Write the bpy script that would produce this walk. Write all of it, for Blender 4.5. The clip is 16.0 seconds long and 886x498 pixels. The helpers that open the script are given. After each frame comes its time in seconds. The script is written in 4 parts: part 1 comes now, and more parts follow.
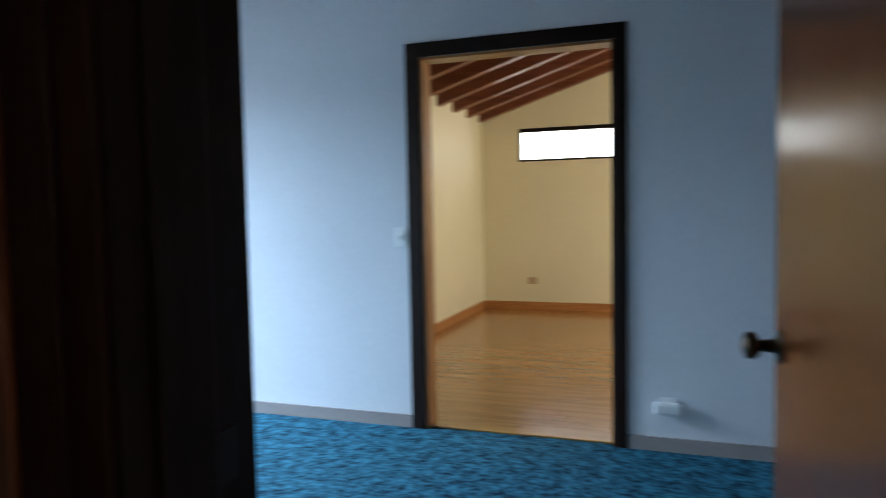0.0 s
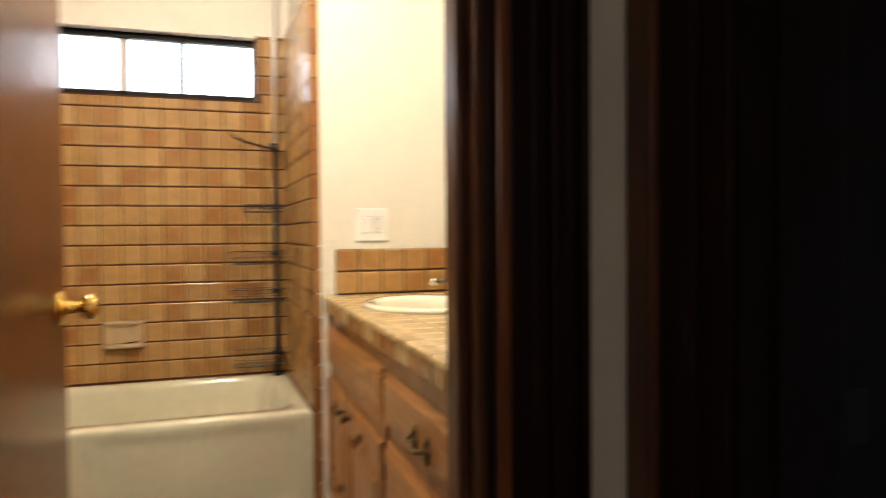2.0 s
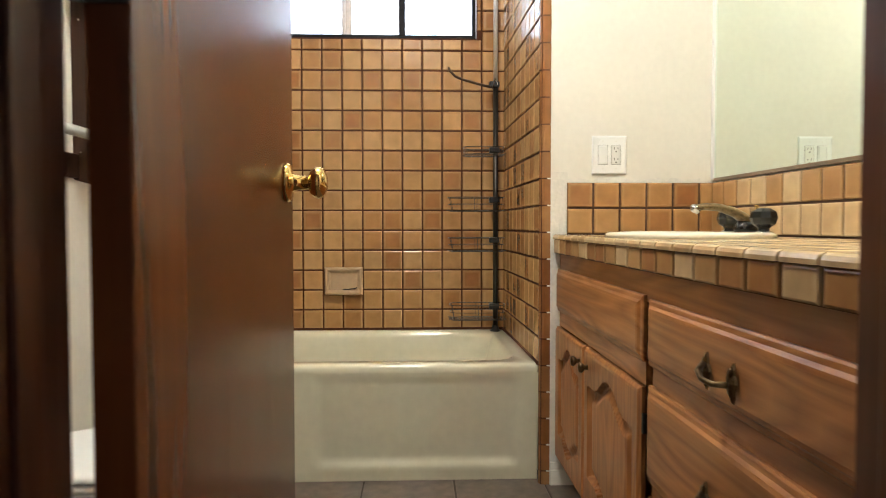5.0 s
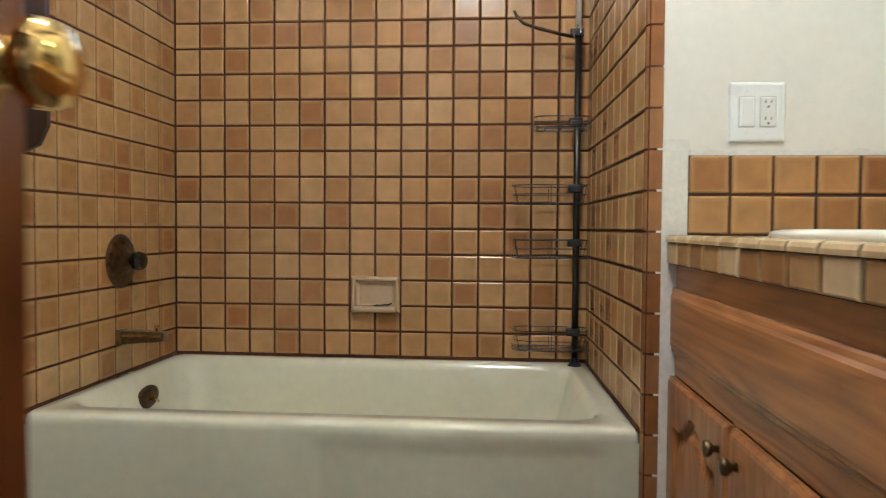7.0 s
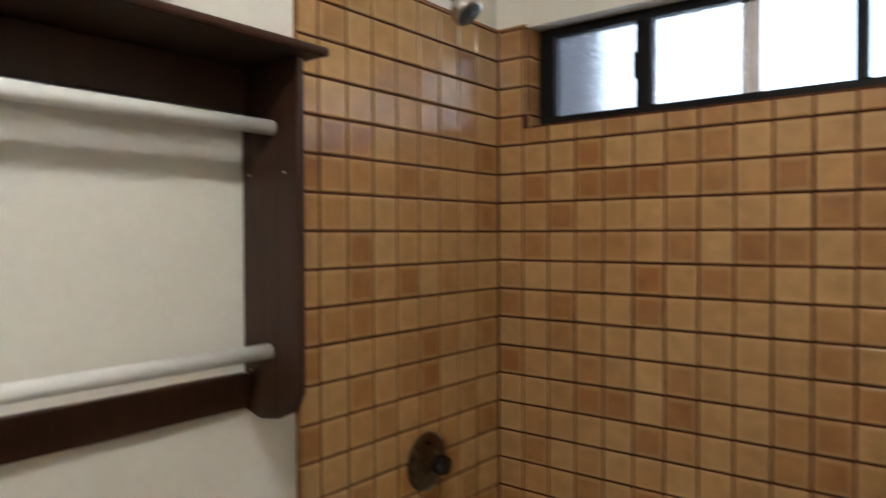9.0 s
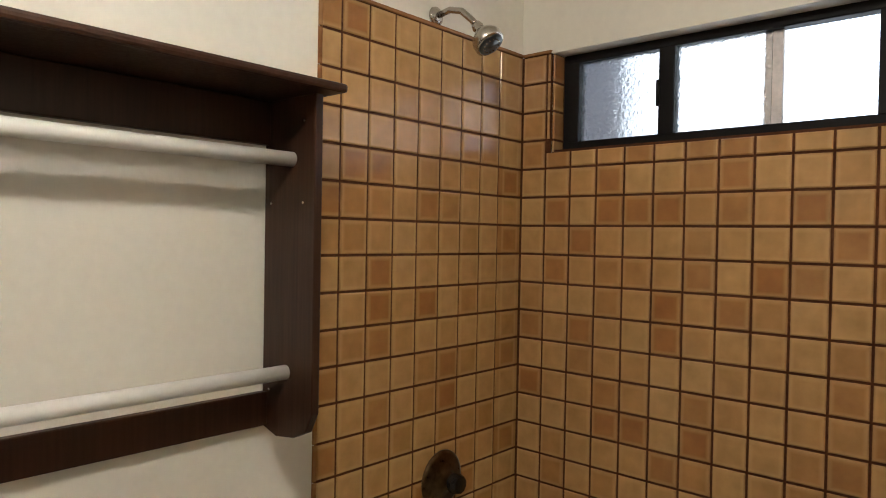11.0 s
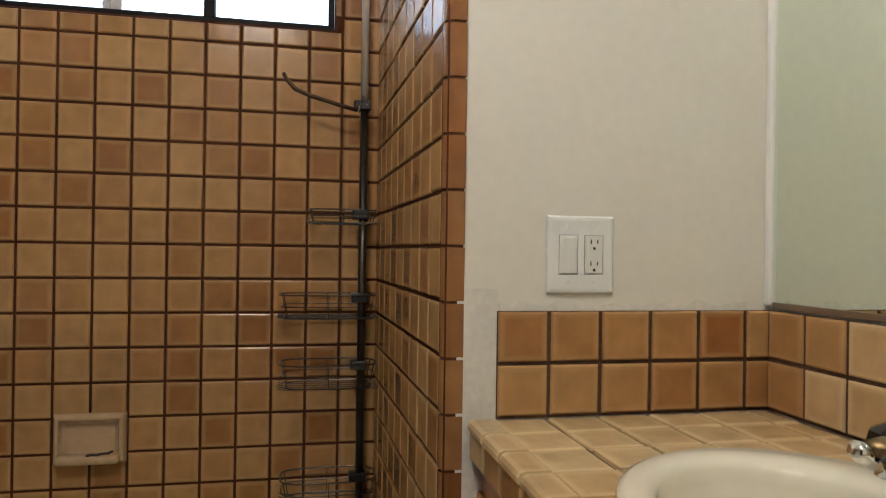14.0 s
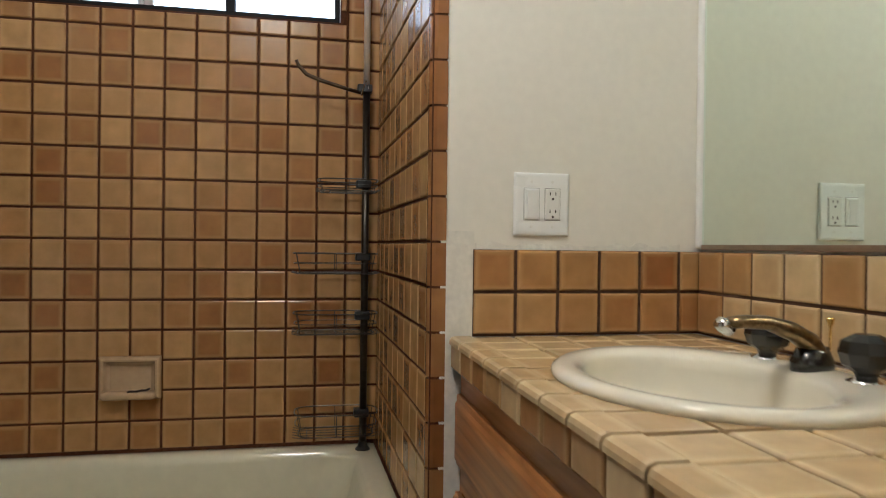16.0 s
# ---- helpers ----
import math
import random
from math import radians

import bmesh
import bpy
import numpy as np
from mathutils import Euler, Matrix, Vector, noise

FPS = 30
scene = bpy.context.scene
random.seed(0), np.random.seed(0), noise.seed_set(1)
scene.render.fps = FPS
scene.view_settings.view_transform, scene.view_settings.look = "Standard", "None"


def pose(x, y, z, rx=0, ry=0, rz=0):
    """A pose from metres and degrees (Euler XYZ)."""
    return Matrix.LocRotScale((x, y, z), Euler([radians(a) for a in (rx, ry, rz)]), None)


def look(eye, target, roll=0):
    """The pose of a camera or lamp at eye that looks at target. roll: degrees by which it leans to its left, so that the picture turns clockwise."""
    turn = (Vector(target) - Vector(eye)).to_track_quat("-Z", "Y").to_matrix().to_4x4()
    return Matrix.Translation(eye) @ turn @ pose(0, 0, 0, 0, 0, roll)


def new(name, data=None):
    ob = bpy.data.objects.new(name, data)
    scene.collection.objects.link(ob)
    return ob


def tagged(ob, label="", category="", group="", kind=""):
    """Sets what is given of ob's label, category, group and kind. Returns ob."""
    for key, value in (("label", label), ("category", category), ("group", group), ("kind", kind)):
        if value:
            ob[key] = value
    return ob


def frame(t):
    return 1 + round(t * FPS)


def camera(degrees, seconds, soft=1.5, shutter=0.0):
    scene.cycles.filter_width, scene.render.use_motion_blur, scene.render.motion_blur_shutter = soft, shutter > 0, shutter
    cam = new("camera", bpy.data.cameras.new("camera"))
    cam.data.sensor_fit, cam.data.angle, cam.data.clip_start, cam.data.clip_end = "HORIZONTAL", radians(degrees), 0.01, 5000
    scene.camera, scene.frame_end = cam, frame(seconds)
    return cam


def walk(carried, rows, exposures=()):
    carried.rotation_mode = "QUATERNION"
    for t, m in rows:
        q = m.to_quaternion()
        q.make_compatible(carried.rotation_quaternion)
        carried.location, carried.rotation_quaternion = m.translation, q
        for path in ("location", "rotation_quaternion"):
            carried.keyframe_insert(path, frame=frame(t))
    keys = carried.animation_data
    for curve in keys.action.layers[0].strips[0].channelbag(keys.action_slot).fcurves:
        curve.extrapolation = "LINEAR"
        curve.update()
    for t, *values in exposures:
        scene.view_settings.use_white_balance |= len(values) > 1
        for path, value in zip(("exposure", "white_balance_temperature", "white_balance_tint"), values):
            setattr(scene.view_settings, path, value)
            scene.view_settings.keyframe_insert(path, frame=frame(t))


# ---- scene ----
cam = camera(65.5, 16.0, 1.0, 0.65)
PATH = [
    (0, (3.584, 1.198, 1.226), (2.914, 3.078, 1.104), -1.1),
    (0.5, (3.537, 1.25, 1.185), (2.465, 2.936, 1.09), -1.2),
    (1, (3.598, 1.233, 1.161), (2.147, 2.609, 1.098), -1.6),
    (1.5, (3.602, 1.221, 1.19), (1.893, 2.258, 1.124), -0.78),
    (2, (3.655, 1.185, 1.146), (1.758, 1.817, 1.098), -0.49),
    (2.5, (3.727, 1.133, 1.08), (1.75, 1.432, 1.016), -0.17),
    (3, (3.764, 1.1, 1.01), (1.775, 1.302, 0.951), 0.2),
    (3.5, (3.748, 1.111, 0.975), (1.759, 1.314, 0.912), 0.2),
    (4, (3.65, 1.106, 0.946), (1.653, 1.197, 0.877), 0.0),
    (6.3, (2.811, 1.16, 0.918), (0.813, 1.219, 0.848), -0.1),
    (6.5, (2.735, 1.169, 0.908), (0.736, 1.157, 0.846), 0.3),
    (7, (2.52, 1.212, 0.911), (0.527, 1.056, 0.85), 0.4),
    (7.5, (2.308, 1.246, 1.044), (0.325, 0.988, 0.983), 0.2),
    (8, (2.13, 1.263, 1.237), (0.225, 0.657, 1.186), 0.0),
    (8.5, (2.021, 1.301, 1.377), (0.274, 0.33, 1.327), -0.0),
    (9, (1.944, 1.299, 1.467), (0.376, 0.058, 1.427), -0.2),
    (9.2, (1.915, 1.305, 1.496), (0.422, -0.025, 1.464), 0.0),
    (11.3, (1.94, 1.391, 1.53), (0.444, 0.064, 1.495), 1.3),
    (11.5, (1.942, 1.401, 1.5), (0.38, 0.153, 1.439), 0.8),
    (12, (1.936, 1.431, 1.335), (0.166, 0.5, 1.287), 1.1),
    (12.5, (1.95, 1.418, 1.224), (0.033, 0.845, 1.228), 1.5),
    (13, (1.976, 1.342, 1.233), (-0.015, 1.157, 1.241), 1.3),
    (13.5, (1.991, 1.327, 1.21), (-0.004, 1.471, 1.23), 1.2),
    (14, (2.026, 1.322, 1.182), (0.066, 1.722, 1.19), 0.8),
    (14.5, (2.057, 1.317, 1.167), (0.098, 1.719, 1.166), 0.7),
    (15, (2.113, 1.324, 1.143), (0.152, 1.717, 1.138), 0.7),
    (15.5, (2.185, 1.32, 1.114), (0.224, 1.709, 1.108), 0.7),
    (16, (2.307, 1.305, 1.088), (0.345, 1.692, 1.079), 0.7),
]
EXPOSURES = [(0, 0.7, 6500, 10), (0.6, 1.05, 6500, 10), (1.0, 1.1, 6700, 11), (1.5, 0.5, 6700, 11), (2, 0.4, 6700, 11), (2.6, 0.42, 6300, 10), (3.5, 0.42, 6100, 9), (4.2, 0.42, 5900, 8), (6.3, 0.15, 5200, 5), (7.2, 0.12, 5000, 5), (8.5, -0.2, 5250, 6), (9.2, -0.6, 5500, 7), (11.3, -0.52, 5900, 8), (13, -0.38, 5750, 9), (14.2, -0.74, 5600, 9), (16, -0.6, 5400, 8)]
walk(cam, [(t, look(eye, target, roll)) for t, eye, target, roll in PATH], EXPOSURES)

# ---- world, sun, lights ----
world = bpy.data.worlds.new("world")
scene.world = world
world.use_nodes = True
wn = world.node_tree.nodes
sky = wn.new("ShaderNodeTexSky")
sky.sky_type, sky.sun_disc = "NISHITA", False
sky.sun_elevation, sky.sun_rotation = radians(48), radians(180)
wn["Background"].inputs["Strength"].default_value = 0.15
world.node_tree.links.new(sky.outputs[0], wn["Background"].inputs["Color"])
sun = new("sun", bpy.data.lights.new("sun", "SUN"))
sun.data.energy, sun.data.angle, sun.data.color = 3.0, radians(0.5), (1.0, 0.95, 0.88)
sun.matrix_world = look((0, 0, 0), (0.05, 0.67, -0.74))


def area(name, m, sx, sy, watts, color):
    d = bpy.data.lights.new(name, "AREA")
    d.shape, d.size, d.size_y, d.energy, d.color = "RECTANGLE", sx, sy, watts, color
    ob = new(name, d)
    ob.matrix_world = m
    return ob


WARM, SKYBLUE = (1.0, 0.88, 0.72), (0.50, 0.72, 1.0)
bulb = new("ceiling_bulb", bpy.data.lights.new("ceiling_bulb", "POINT"))
bulb.data.energy, bulb.data.color, bulb.data.shadow_soft_size = 80, WARM, 0.13
bulb.location = (1.75, 1.08, 2.53)
area("bath_window_light", look((-0.40, 0.95, 2.05), (1.2, 0.95, 2.0)), 1.5, 0.7, 10.0, (0.90, 0.95, 1.0))
area("glass_door_light", look((-2.7, 3.75, 2.95), (1.6, 4.1, 0.6)), 2.6, 1.2, 800, SKYBLUE)
# added fill for the bedroom, in an opening out of view
area("bedroom_fill_light", look((5.35, 7.3, 1.5), (1.3, 7.8, 0.9)), 1.8, 1.4, 42, (1.0, 0.90, 0.70))
area("bedroom_high_window_light", look((2.45, 9.70, 1.98), (2.45, 5, 1.9)), 2.0, 0.8, 14, (1.0, 0.98, 0.95))
# added fill lamp for the vestibule, set before a closed recess
area("rear_fill_light", look((4.86, 0.8, 1.5), (2.9, 1.3, 1.2)), 0.55, 0.75, 3.6, (1.0, 0.80, 0.64))


# ---- materials ----
def mat(name, base, rough=0.5, metal=0.0, var=0.12, scale=6.0, fine=60.0, bump=0.1, coat=0.0, stretch=(1, 1, 1), spec=0.5, per=0.0, dark=None, sharp=0.18):
    """A material with colour variation at two scales and a fine relief, in object space metres."""
    m = bpy.data.materials.new(name)
    m.use_nodes = True
    nt = m.node_tree
    n, l, b = nt.nodes, nt.links, nt.nodes["Principled BSDF"]
    co = n.new("ShaderNodeTexCoord")
    mp = n.new("ShaderNodeMapping")
    mp.inputs["Scale"].default_value = stretch
    geo = n.new("ShaderNodeNewGeometry")
    l.new(geo.outputs["Position"], mp.inputs["Vector"])
    a = n.new("ShaderNodeTexNoise")
    a.inputs["Scale"].default_value, a.inputs["Detail"].default_value = scale, 4
    f = n.new("ShaderNodeTexNoise")
    f.inputs["Scale"].default_value, f.inputs["Detail"].default_value = fine, 3
    l.new(mp.outputs[0], a.inputs["Vector"])
    l.new(mp.outputs[0], f.inputs["Vector"])
    add = n.new("ShaderNodeMath")
    add.operation = "ADD"
    l.new(a.outputs[0], add.inputs[0])
    l.new(f.outputs[0], add.inputs[1])
    half = n.new("ShaderNodeMath")
    half.operation = "MULTIPLY"
    half.inputs[1].default_value = 0.5
    l.new(add.outputs[0], half.inputs[0])
    ramp = n.new("ShaderNodeValToRGB")
    lo = dark or tuple(c * (1 - var * 2) for c in base)
    hi = tuple(min(1, c * (1 + var)) for c in base)
    ramp.color_ramp.elements[0].position, ramp.color_ramp.elements[1].position = 0.5 - sharp, 0.5 + sharp
    ramp.color_ramp.elements[0].color, ramp.color_ramp.elements[1].color = (*lo, 1), (*hi, 1)
    l.new(half.outputs[0], ramp.inputs[0])
    out = ramp.outputs[0]
    if per:
        info = n.new("ShaderNodeObjectInfo")
        hsv = n.new("ShaderNodeHueSaturation")
        mr = n.new("ShaderNodeMapRange")
        mr.inputs["To Min"].default_value, mr.inputs["To Max"].default_value = 1 - per, 1 + per
        l.new(info.outputs["Random"], mr.inputs["Value"])
        l.new(mr.outputs[0], hsv.inputs["Value"])
        l.new(out, hsv.inputs["Color"])
        out = hsv.outputs[0]
    l.new(out, b.inputs["Base Color"])
    rr = n.new("ShaderNodeMapRange")
    rr.inputs["To Min"].default_value, rr.inputs["To Max"].default_value = rough * 0.8, min(1, rough * 1.2)
    l.new(a.outputs[0], rr.inputs["Value"])
    l.new(rr.outputs[0], b.inputs["Roughness"])
    b.inputs["Metallic"].default_value = metal
    b.inputs["Coat Weight"].default_value = coat
    b.inputs["Specular IOR Level"].default_value = spec
    if bump:
        bp = n.new("ShaderNodeBump")
        bp.inputs["Strength"].default_value, bp.inputs["Distance"].default_value = bump, 0.004
        l.new(half.outputs[0], bp.inputs["Height"])
        l.new(bp.outputs[0], b.inputs["Normal"])
    return m


def tile_material(name, light, tan, brown):
    """Hand-glazed tile: the tone changes from tile to tile, the glaze thins to a paler line near the edges."""
    m = bpy.data.materials.new(name)
    m.use_nodes = True
    nt = m.node_tree
    n, l, b = nt.nodes, nt.links, nt.nodes["Principled BSDF"]
    info = n.new("ShaderNodeObjectInfo")
    ramp = n.new("ShaderNodeValToRGB")
    e = ramp.color_ramp.elements
    e[0].color, e[1].color = (*brown, 1), (*light, 1)
    mid = e.new(0.45)
    mid.color = (*tan, 1)
    l.new(info.outputs["Random"], ramp.inputs[0])
    geo = n.new("ShaderNodeNewGeometry")
    no = n.new("ShaderNodeTexNoise")
    no.inputs["Scale"].default_value, no.inputs["Detail"].default_value = 19, 4
    l.new(geo.outputs["Position"], no.inputs["Vector"])
    no2 = n.new("ShaderNodeTexNoise")
    no2.inputs["Scale"].default_value, no2.inputs["Detail"].default_value = 130, 2
    l.new(geo.outputs["Position"], no2.inputs["Vector"])
    hsv = n.new("ShaderNodeHueSaturation")
    mr = n.new("ShaderNodeMapRange")
    mr.inputs["To Min"].default_value, mr.inputs["To Max"].default_value = 0.7, 1.3
    l.new(no.outputs[0], mr.inputs["Value"])
    l.new(mr.outputs[0], hsv.inputs["Value"])
    l.new(ramp.outputs[0], hsv.inputs["Color"])
    co = n.new("ShaderNodeTexCoord")
    sep = n.new("ShaderNodeSeparateXYZ")
    l.new(co.outputs["Object"], sep.inputs[0])
    edge = None
    for k in (0, 1):
        ab = n.new("ShaderNodeMath")
        ab.operation = "ABSOLUTE"
        l.new(sep.outputs[k], ab.inputs[0])
        if edge:
            mx = n.new("ShaderNodeMath")
            mx.operation = "MAXIMUM"
            l.new(edge.outputs[0], mx.inputs[0])
            l.new(ab.outputs[0], mx.inputs[1])
            edge = mx
        else:
            edge = ab
    er = n.new("ShaderNodeValToRGB")
    el = er.color_ramp.elements
    el[0].position, el[0].color = 0.60, (0, 0, 0, 1)
    el[1].position, el[1].color = 0.80, (1, 1, 1, 1)
    k3 = el.new(0.95)
    k3.color = (0.2, 0.2, 0.2, 1)
    sc = n.new("ShaderNodeMath")
    sc.operation = "MULTIPLY"
    sc.inputs[1].default_value = 20.0
    l.new(edge.outputs[0], sc.inputs[0])
    l.new(sc.outputs[0], er.inputs[0])
    fac = n.new("ShaderNodeMath")
    fac.operation = "MULTIPLY"
    fac.inputs[1].default_value = 0.38
    l.new(er.outputs[0], fac.inputs[0])
    mix = n.new("ShaderNodeMix")
    mix.data_type = "RGBA"
    mix.inputs["B"].default_value = (light[0] * 1.28, light[1] * 1.36, light[2] * 1.5, 1)
    l.new(fac.outputs[0], mix.inputs["Factor"])
    l.new(hsv.outputs[0], mix.inputs["A"])
    l.new(mix.outputs["Result"], b.inputs["Base Color"])
    rr = n.new("ShaderNodeMapRange")
    rr.inputs["To Min"].default_value, rr.inputs["To Max"].default_value = 0.12, 0.26
    l.new(no2.outputs[0], rr.inputs["Value"])
    l.new(rr.outputs[0], b.inputs["Roughness"])
    b.inputs["Specular IOR Level"].default_value = 0.4
    bp = n.new("ShaderNodeBump")
    bp.inputs["Strength"].default_value, bp.inputs["Distance"].default_value = 0.15, 0.004
    l.new(no.outputs[0], bp.inputs["Height"])
    l.new(bp.outputs[0], b.inputs["Normal"])
    return m


def wood(name, light, dark, rough=0.4, axis=2, scale=9.0, coat=0.2, ring=0.7, contrast=1.0, lines=15.0, spec=0.5):
    """Long-grained wood with cathedral figure and fine pores along the axis."""
    m = bpy.data.materials.new(name)
    m.use_nodes = True
    nt = m.node_tree
    n, l, b = nt.nodes, nt.links, nt.nodes["Principled BSDF"]
    geo = n.new("ShaderNodeNewGeometry")
    info = n.new("ShaderNodeObjectInfo")
    shift = n.new("ShaderNodeVectorMath")
    shift.operation = "ADD"
    mul = n.new("ShaderNodeVectorMath")
    mul.operation = "SCALE"
    mul.inputs[0].default_value = (3.1, 2.7, 4.3)
    l.new(info.outputs["Random"], mul.inputs["Scale"])
    l.new(geo.outputs["Position"], shift.inputs[0])
    l.new(mul.outputs[0], shift.inputs[1])
    mp = n.new("ShaderNodeMapping")
    s = [1.0, 1.0, 1.0]
    s[axis] = 0.13
    mp.inputs["Scale"].default_value = s
    l.new(shift.outputs[0], mp.inputs["Vector"])
    big = n.new("ShaderNodeTexNoise")
    big.inputs["Scale"].default_value, big.inputs["Detail"].default_value = scale, 2
    l.new(mp.outputs[0], big.inputs["Vector"])
    rings = n.new("ShaderNodeMath")
    rings.operation = "MULTIPLY"
    rings.inputs[1].default_value = lines
    l.new(big.outputs[0], rings.inputs[0])
    fr = n.new("ShaderNodeMath")
    fr.operation = "PINGPONG"
    fr.inputs[1].default_value = 1.0
    l.new(rings.outputs[0], fr.inputs[0])
    pore = n.new("ShaderNodeTexNoise")
    pore.inputs["Scale"].default_value, pore.inputs["Detail"].default_value = scale * 22, 3
    fine = n.new("ShaderNodeMapping")
    s[axis] = 0.035
    fine.inputs["Scale"].default_value = s
    l.new(shift.outputs[0], fine.inputs["Vector"])
    l.new(fine.outputs[0], pore.inputs["Vector"])
    mixv = n.new("ShaderNodeMix")
    mixv.inputs["Factor"].default_value = 1 - ring
    l.new(fr.outputs[0], mixv.inputs["A"])
    l.new(pore.outputs[0], mixv.inputs["B"])
    ramp = n.new("ShaderNodeValToRGB")
    e = ramp.color_ramp.elements
    e[0].position, e[0].color = 0.5 - 0.33 / contrast, (*light, 1)
    e[1].position, e[1].color = 0.5 + 0.33 / contrast, (*dark, 1)
    l.new(mixv.outputs["Result"], ramp.inputs[0])
    l.new(ramp.outputs[0], b.inputs["Base Color"])
    rr = n.new("ShaderNodeMapRange")
    rr.inputs["To Min"].default_value, rr.inputs["To Max"].default_value = rough * 0.8, rough * 1.25
    l.new(pore.outputs[0], rr.inputs["Value"])
    l.new(rr.outputs[0], b.inputs["Roughness"])
    b.inputs["Coat Weight"].default_value = coat
    b.inputs["Coat Roughness"].default_value = 0.2
    b.inputs["Specular IOR Level"].default_value = spec
    bp = n.new("ShaderNodeBump")
    bp.inputs["Strength"].default_value, bp.inputs["Distance"].default_value = 0.12, 0.002
    l.new(pore.outputs[0], bp.inputs["Height"])
    l.new(bp.outputs[0], b.inputs["Normal"])
    return m


def glass(name, rough, color=(1, 1, 1)):
    m = bpy.data.materials.new(name)
    m.use_nodes = True
    nt = m.node_tree
    b = nt.nodes["Principled BSDF"]
    b.inputs["Transmission Weight"].default_value, b.inputs["Roughness"].default_value = 1.0, rough
    b.inputs["Base Color"].default_value = (*color, 1)
    b.inputs["IOR"].default_value = 1.25
    if rough > 0.1:
        no = nt.nodes.new("ShaderNodeTexNoise")
        no.inputs["Scale"].default_value = 75
        geo = nt.nodes.new("ShaderNodeNewGeometry")
        bp = nt.nodes.new("ShaderNodeBump")
        bp.inputs["Strength"].default_value, bp.inputs["Distance"].default_value = 1.0, 0.012
        nt.links.new(geo.outputs["Position"], no.inputs["Vector"])
        nt.links.new(no.outputs[0], bp.inputs["Height"])
        nt.links.new(bp.outputs[0], b.inputs["Normal"])
    return m


def glow(name, color, strength):
    m = bpy.data.materials.new(name)
    m.use_nodes = True
    b = m.node_tree.nodes["Principled BSDF"]
    b.inputs["Base Color"].default_value = (0.9, 0.88, 0.82, 1)
    b.inputs["Emission Color"].default_value, b.inputs["Emission Strength"].default_value = (*color, 1), strength
    return m


CREAM = mat("cream_wall_paint", (0.77, 0.735, 0.655), 0.55, var=0.025, scale=3, fine=45, bump=0.22)
PATCH = mat("rough_patched_plaster", (0.74, 0.71, 0.64), 0.7, var=0.07, scale=14, fine=70, bump=0.9)
TRIMWHITE = mat("white_trim_paint", (0.86, 0.85, 0.82), 0.4, var=0.02, scale=5, bump=0.05)
HALLWHITE = mat("white_room_paint", (0.72, 0.72, 0.73), 0.7, var=0.03, scale=2, fine=40, bump=0.15)
YELLOWWALL = mat("pale_yellow_paint", (0.75, 0.69, 0.49), 0.6, var=0.03, scale=2, fine=40, bump=0.1)
CEIL = mat("ceiling_paint", (0.78, 0.76, 0.71), 0.8, var=0.03, scale=4, fine=90, bump=0.3)
GROUT = mat("brown_grout", (0.088, 0.032, 0.014), 0.9, spec=0.08, var=0.25, scale=9, fine=120, bump=0.4)
GROUT_PALE = mat("stained_counter_grout", (0.10, 0.055, 0.034), 0.9, spec=0.15, var=0.25, scale=9, fine=120, bump=0.4)
TILE = tile_material("caramel_glazed_tile", (0.425, 0.258, 0.106), (0.380, 0.212, 0.081), (0.285, 0.130, 0.043))
TILE_TOP = tile_material("pale_counter_tile", (0.58, 0.43, 0.235), (0.54, 0.385, 0.20), (0.49, 0.335, 0.165))
SPLASH = tile_material("honey_brown_splash_tile", (0.41, 0.242, 0.096), (0.35, 0.186, 0.067), (0.25, 0.104, 0.034))
TRIM_TILE = tile_material("brown_trim_tile", (0.31, 0.16, 0.06), (0.25, 0.11, 0.037), (0.195, 0.078, 0.025))
TUBWHITE = mat("bone_enamel", (0.735, 0.708, 0.540), 0.12, var=0.03, scale=3, fine=30, bump=0.0, coat=0.4)
SINKWHITE = mat("bone_porcelain", (0.83, 0.78, 0.65), 0.1, var=0.02, scale=3, fine=30, bump=0.0, coat=0.4)
WHITEPORC = mat("white_porcelain", (0.82, 0.82, 0.80), 0.12, var=0.02, scale=3, bump=0.0, coat=0.3)
SOAPCER = mat("almond_ceramic", (0.52, 0.375, 0.225), 0.22, var=0.05, scale=20, bump=0.05)
CRACK = mat("dark_crack", (0.03, 0.02, 0.015), 0.9)
OAK = wood("golden_oak", (0.46, 0.200, 0.058), (0.23, 0.080, 0.019), 0.36, 0, 5.0, 0.15, 0.52, 0.85, 44.0)
OAK_V = wood("golden_oak_upright", (0.44, 0.190, 0.056), (0.22, 0.076, 0.018), 0.36, 2, 5.0, 0.15, 0.48, 0.85, 44.0)
OAK_DARK = wood("oak_face_frame", (0.33, 0.135, 0.043), (0.145, 0.048, 0.014), 0.45, 0, 5.0, 0.1, 0.5, 0.85, 46.0)
DOORWOOD = wood("reddish_varnished_door", (0.185, 0.055, 0.015), (0.080, 0.021, 0.006), 0.22, 2, 3.5, 0.12, 0.55, 0.62, 24.0, spec=0.3)
# casing woods: this brown carries the lit mouldings, the near-black one also their shade
LITCASE = wood("lit_red_brown_casing", (0.27, 0.082, 0.022), (0.15, 0.040, 0.010), 0.34, 2, 8.0, 0.4, 0.35)
MIDCASE = wood("brown_stained_and_lit_wood", (0.12, 0.034, 0.011), (0.06, 0.016, 0.005), 0.4, 2, 8.0, 0.1, 0.4)
# near-black wood, the shade on the room frame included in its colour
DARKJAMB = wood("shaded_black_brown_jamb", (0.014, 0.009, 0.006), (0.008, 0.005, 0.003), 0.5, 2, 8.0, 0.0, 0.3, spec=0.15)
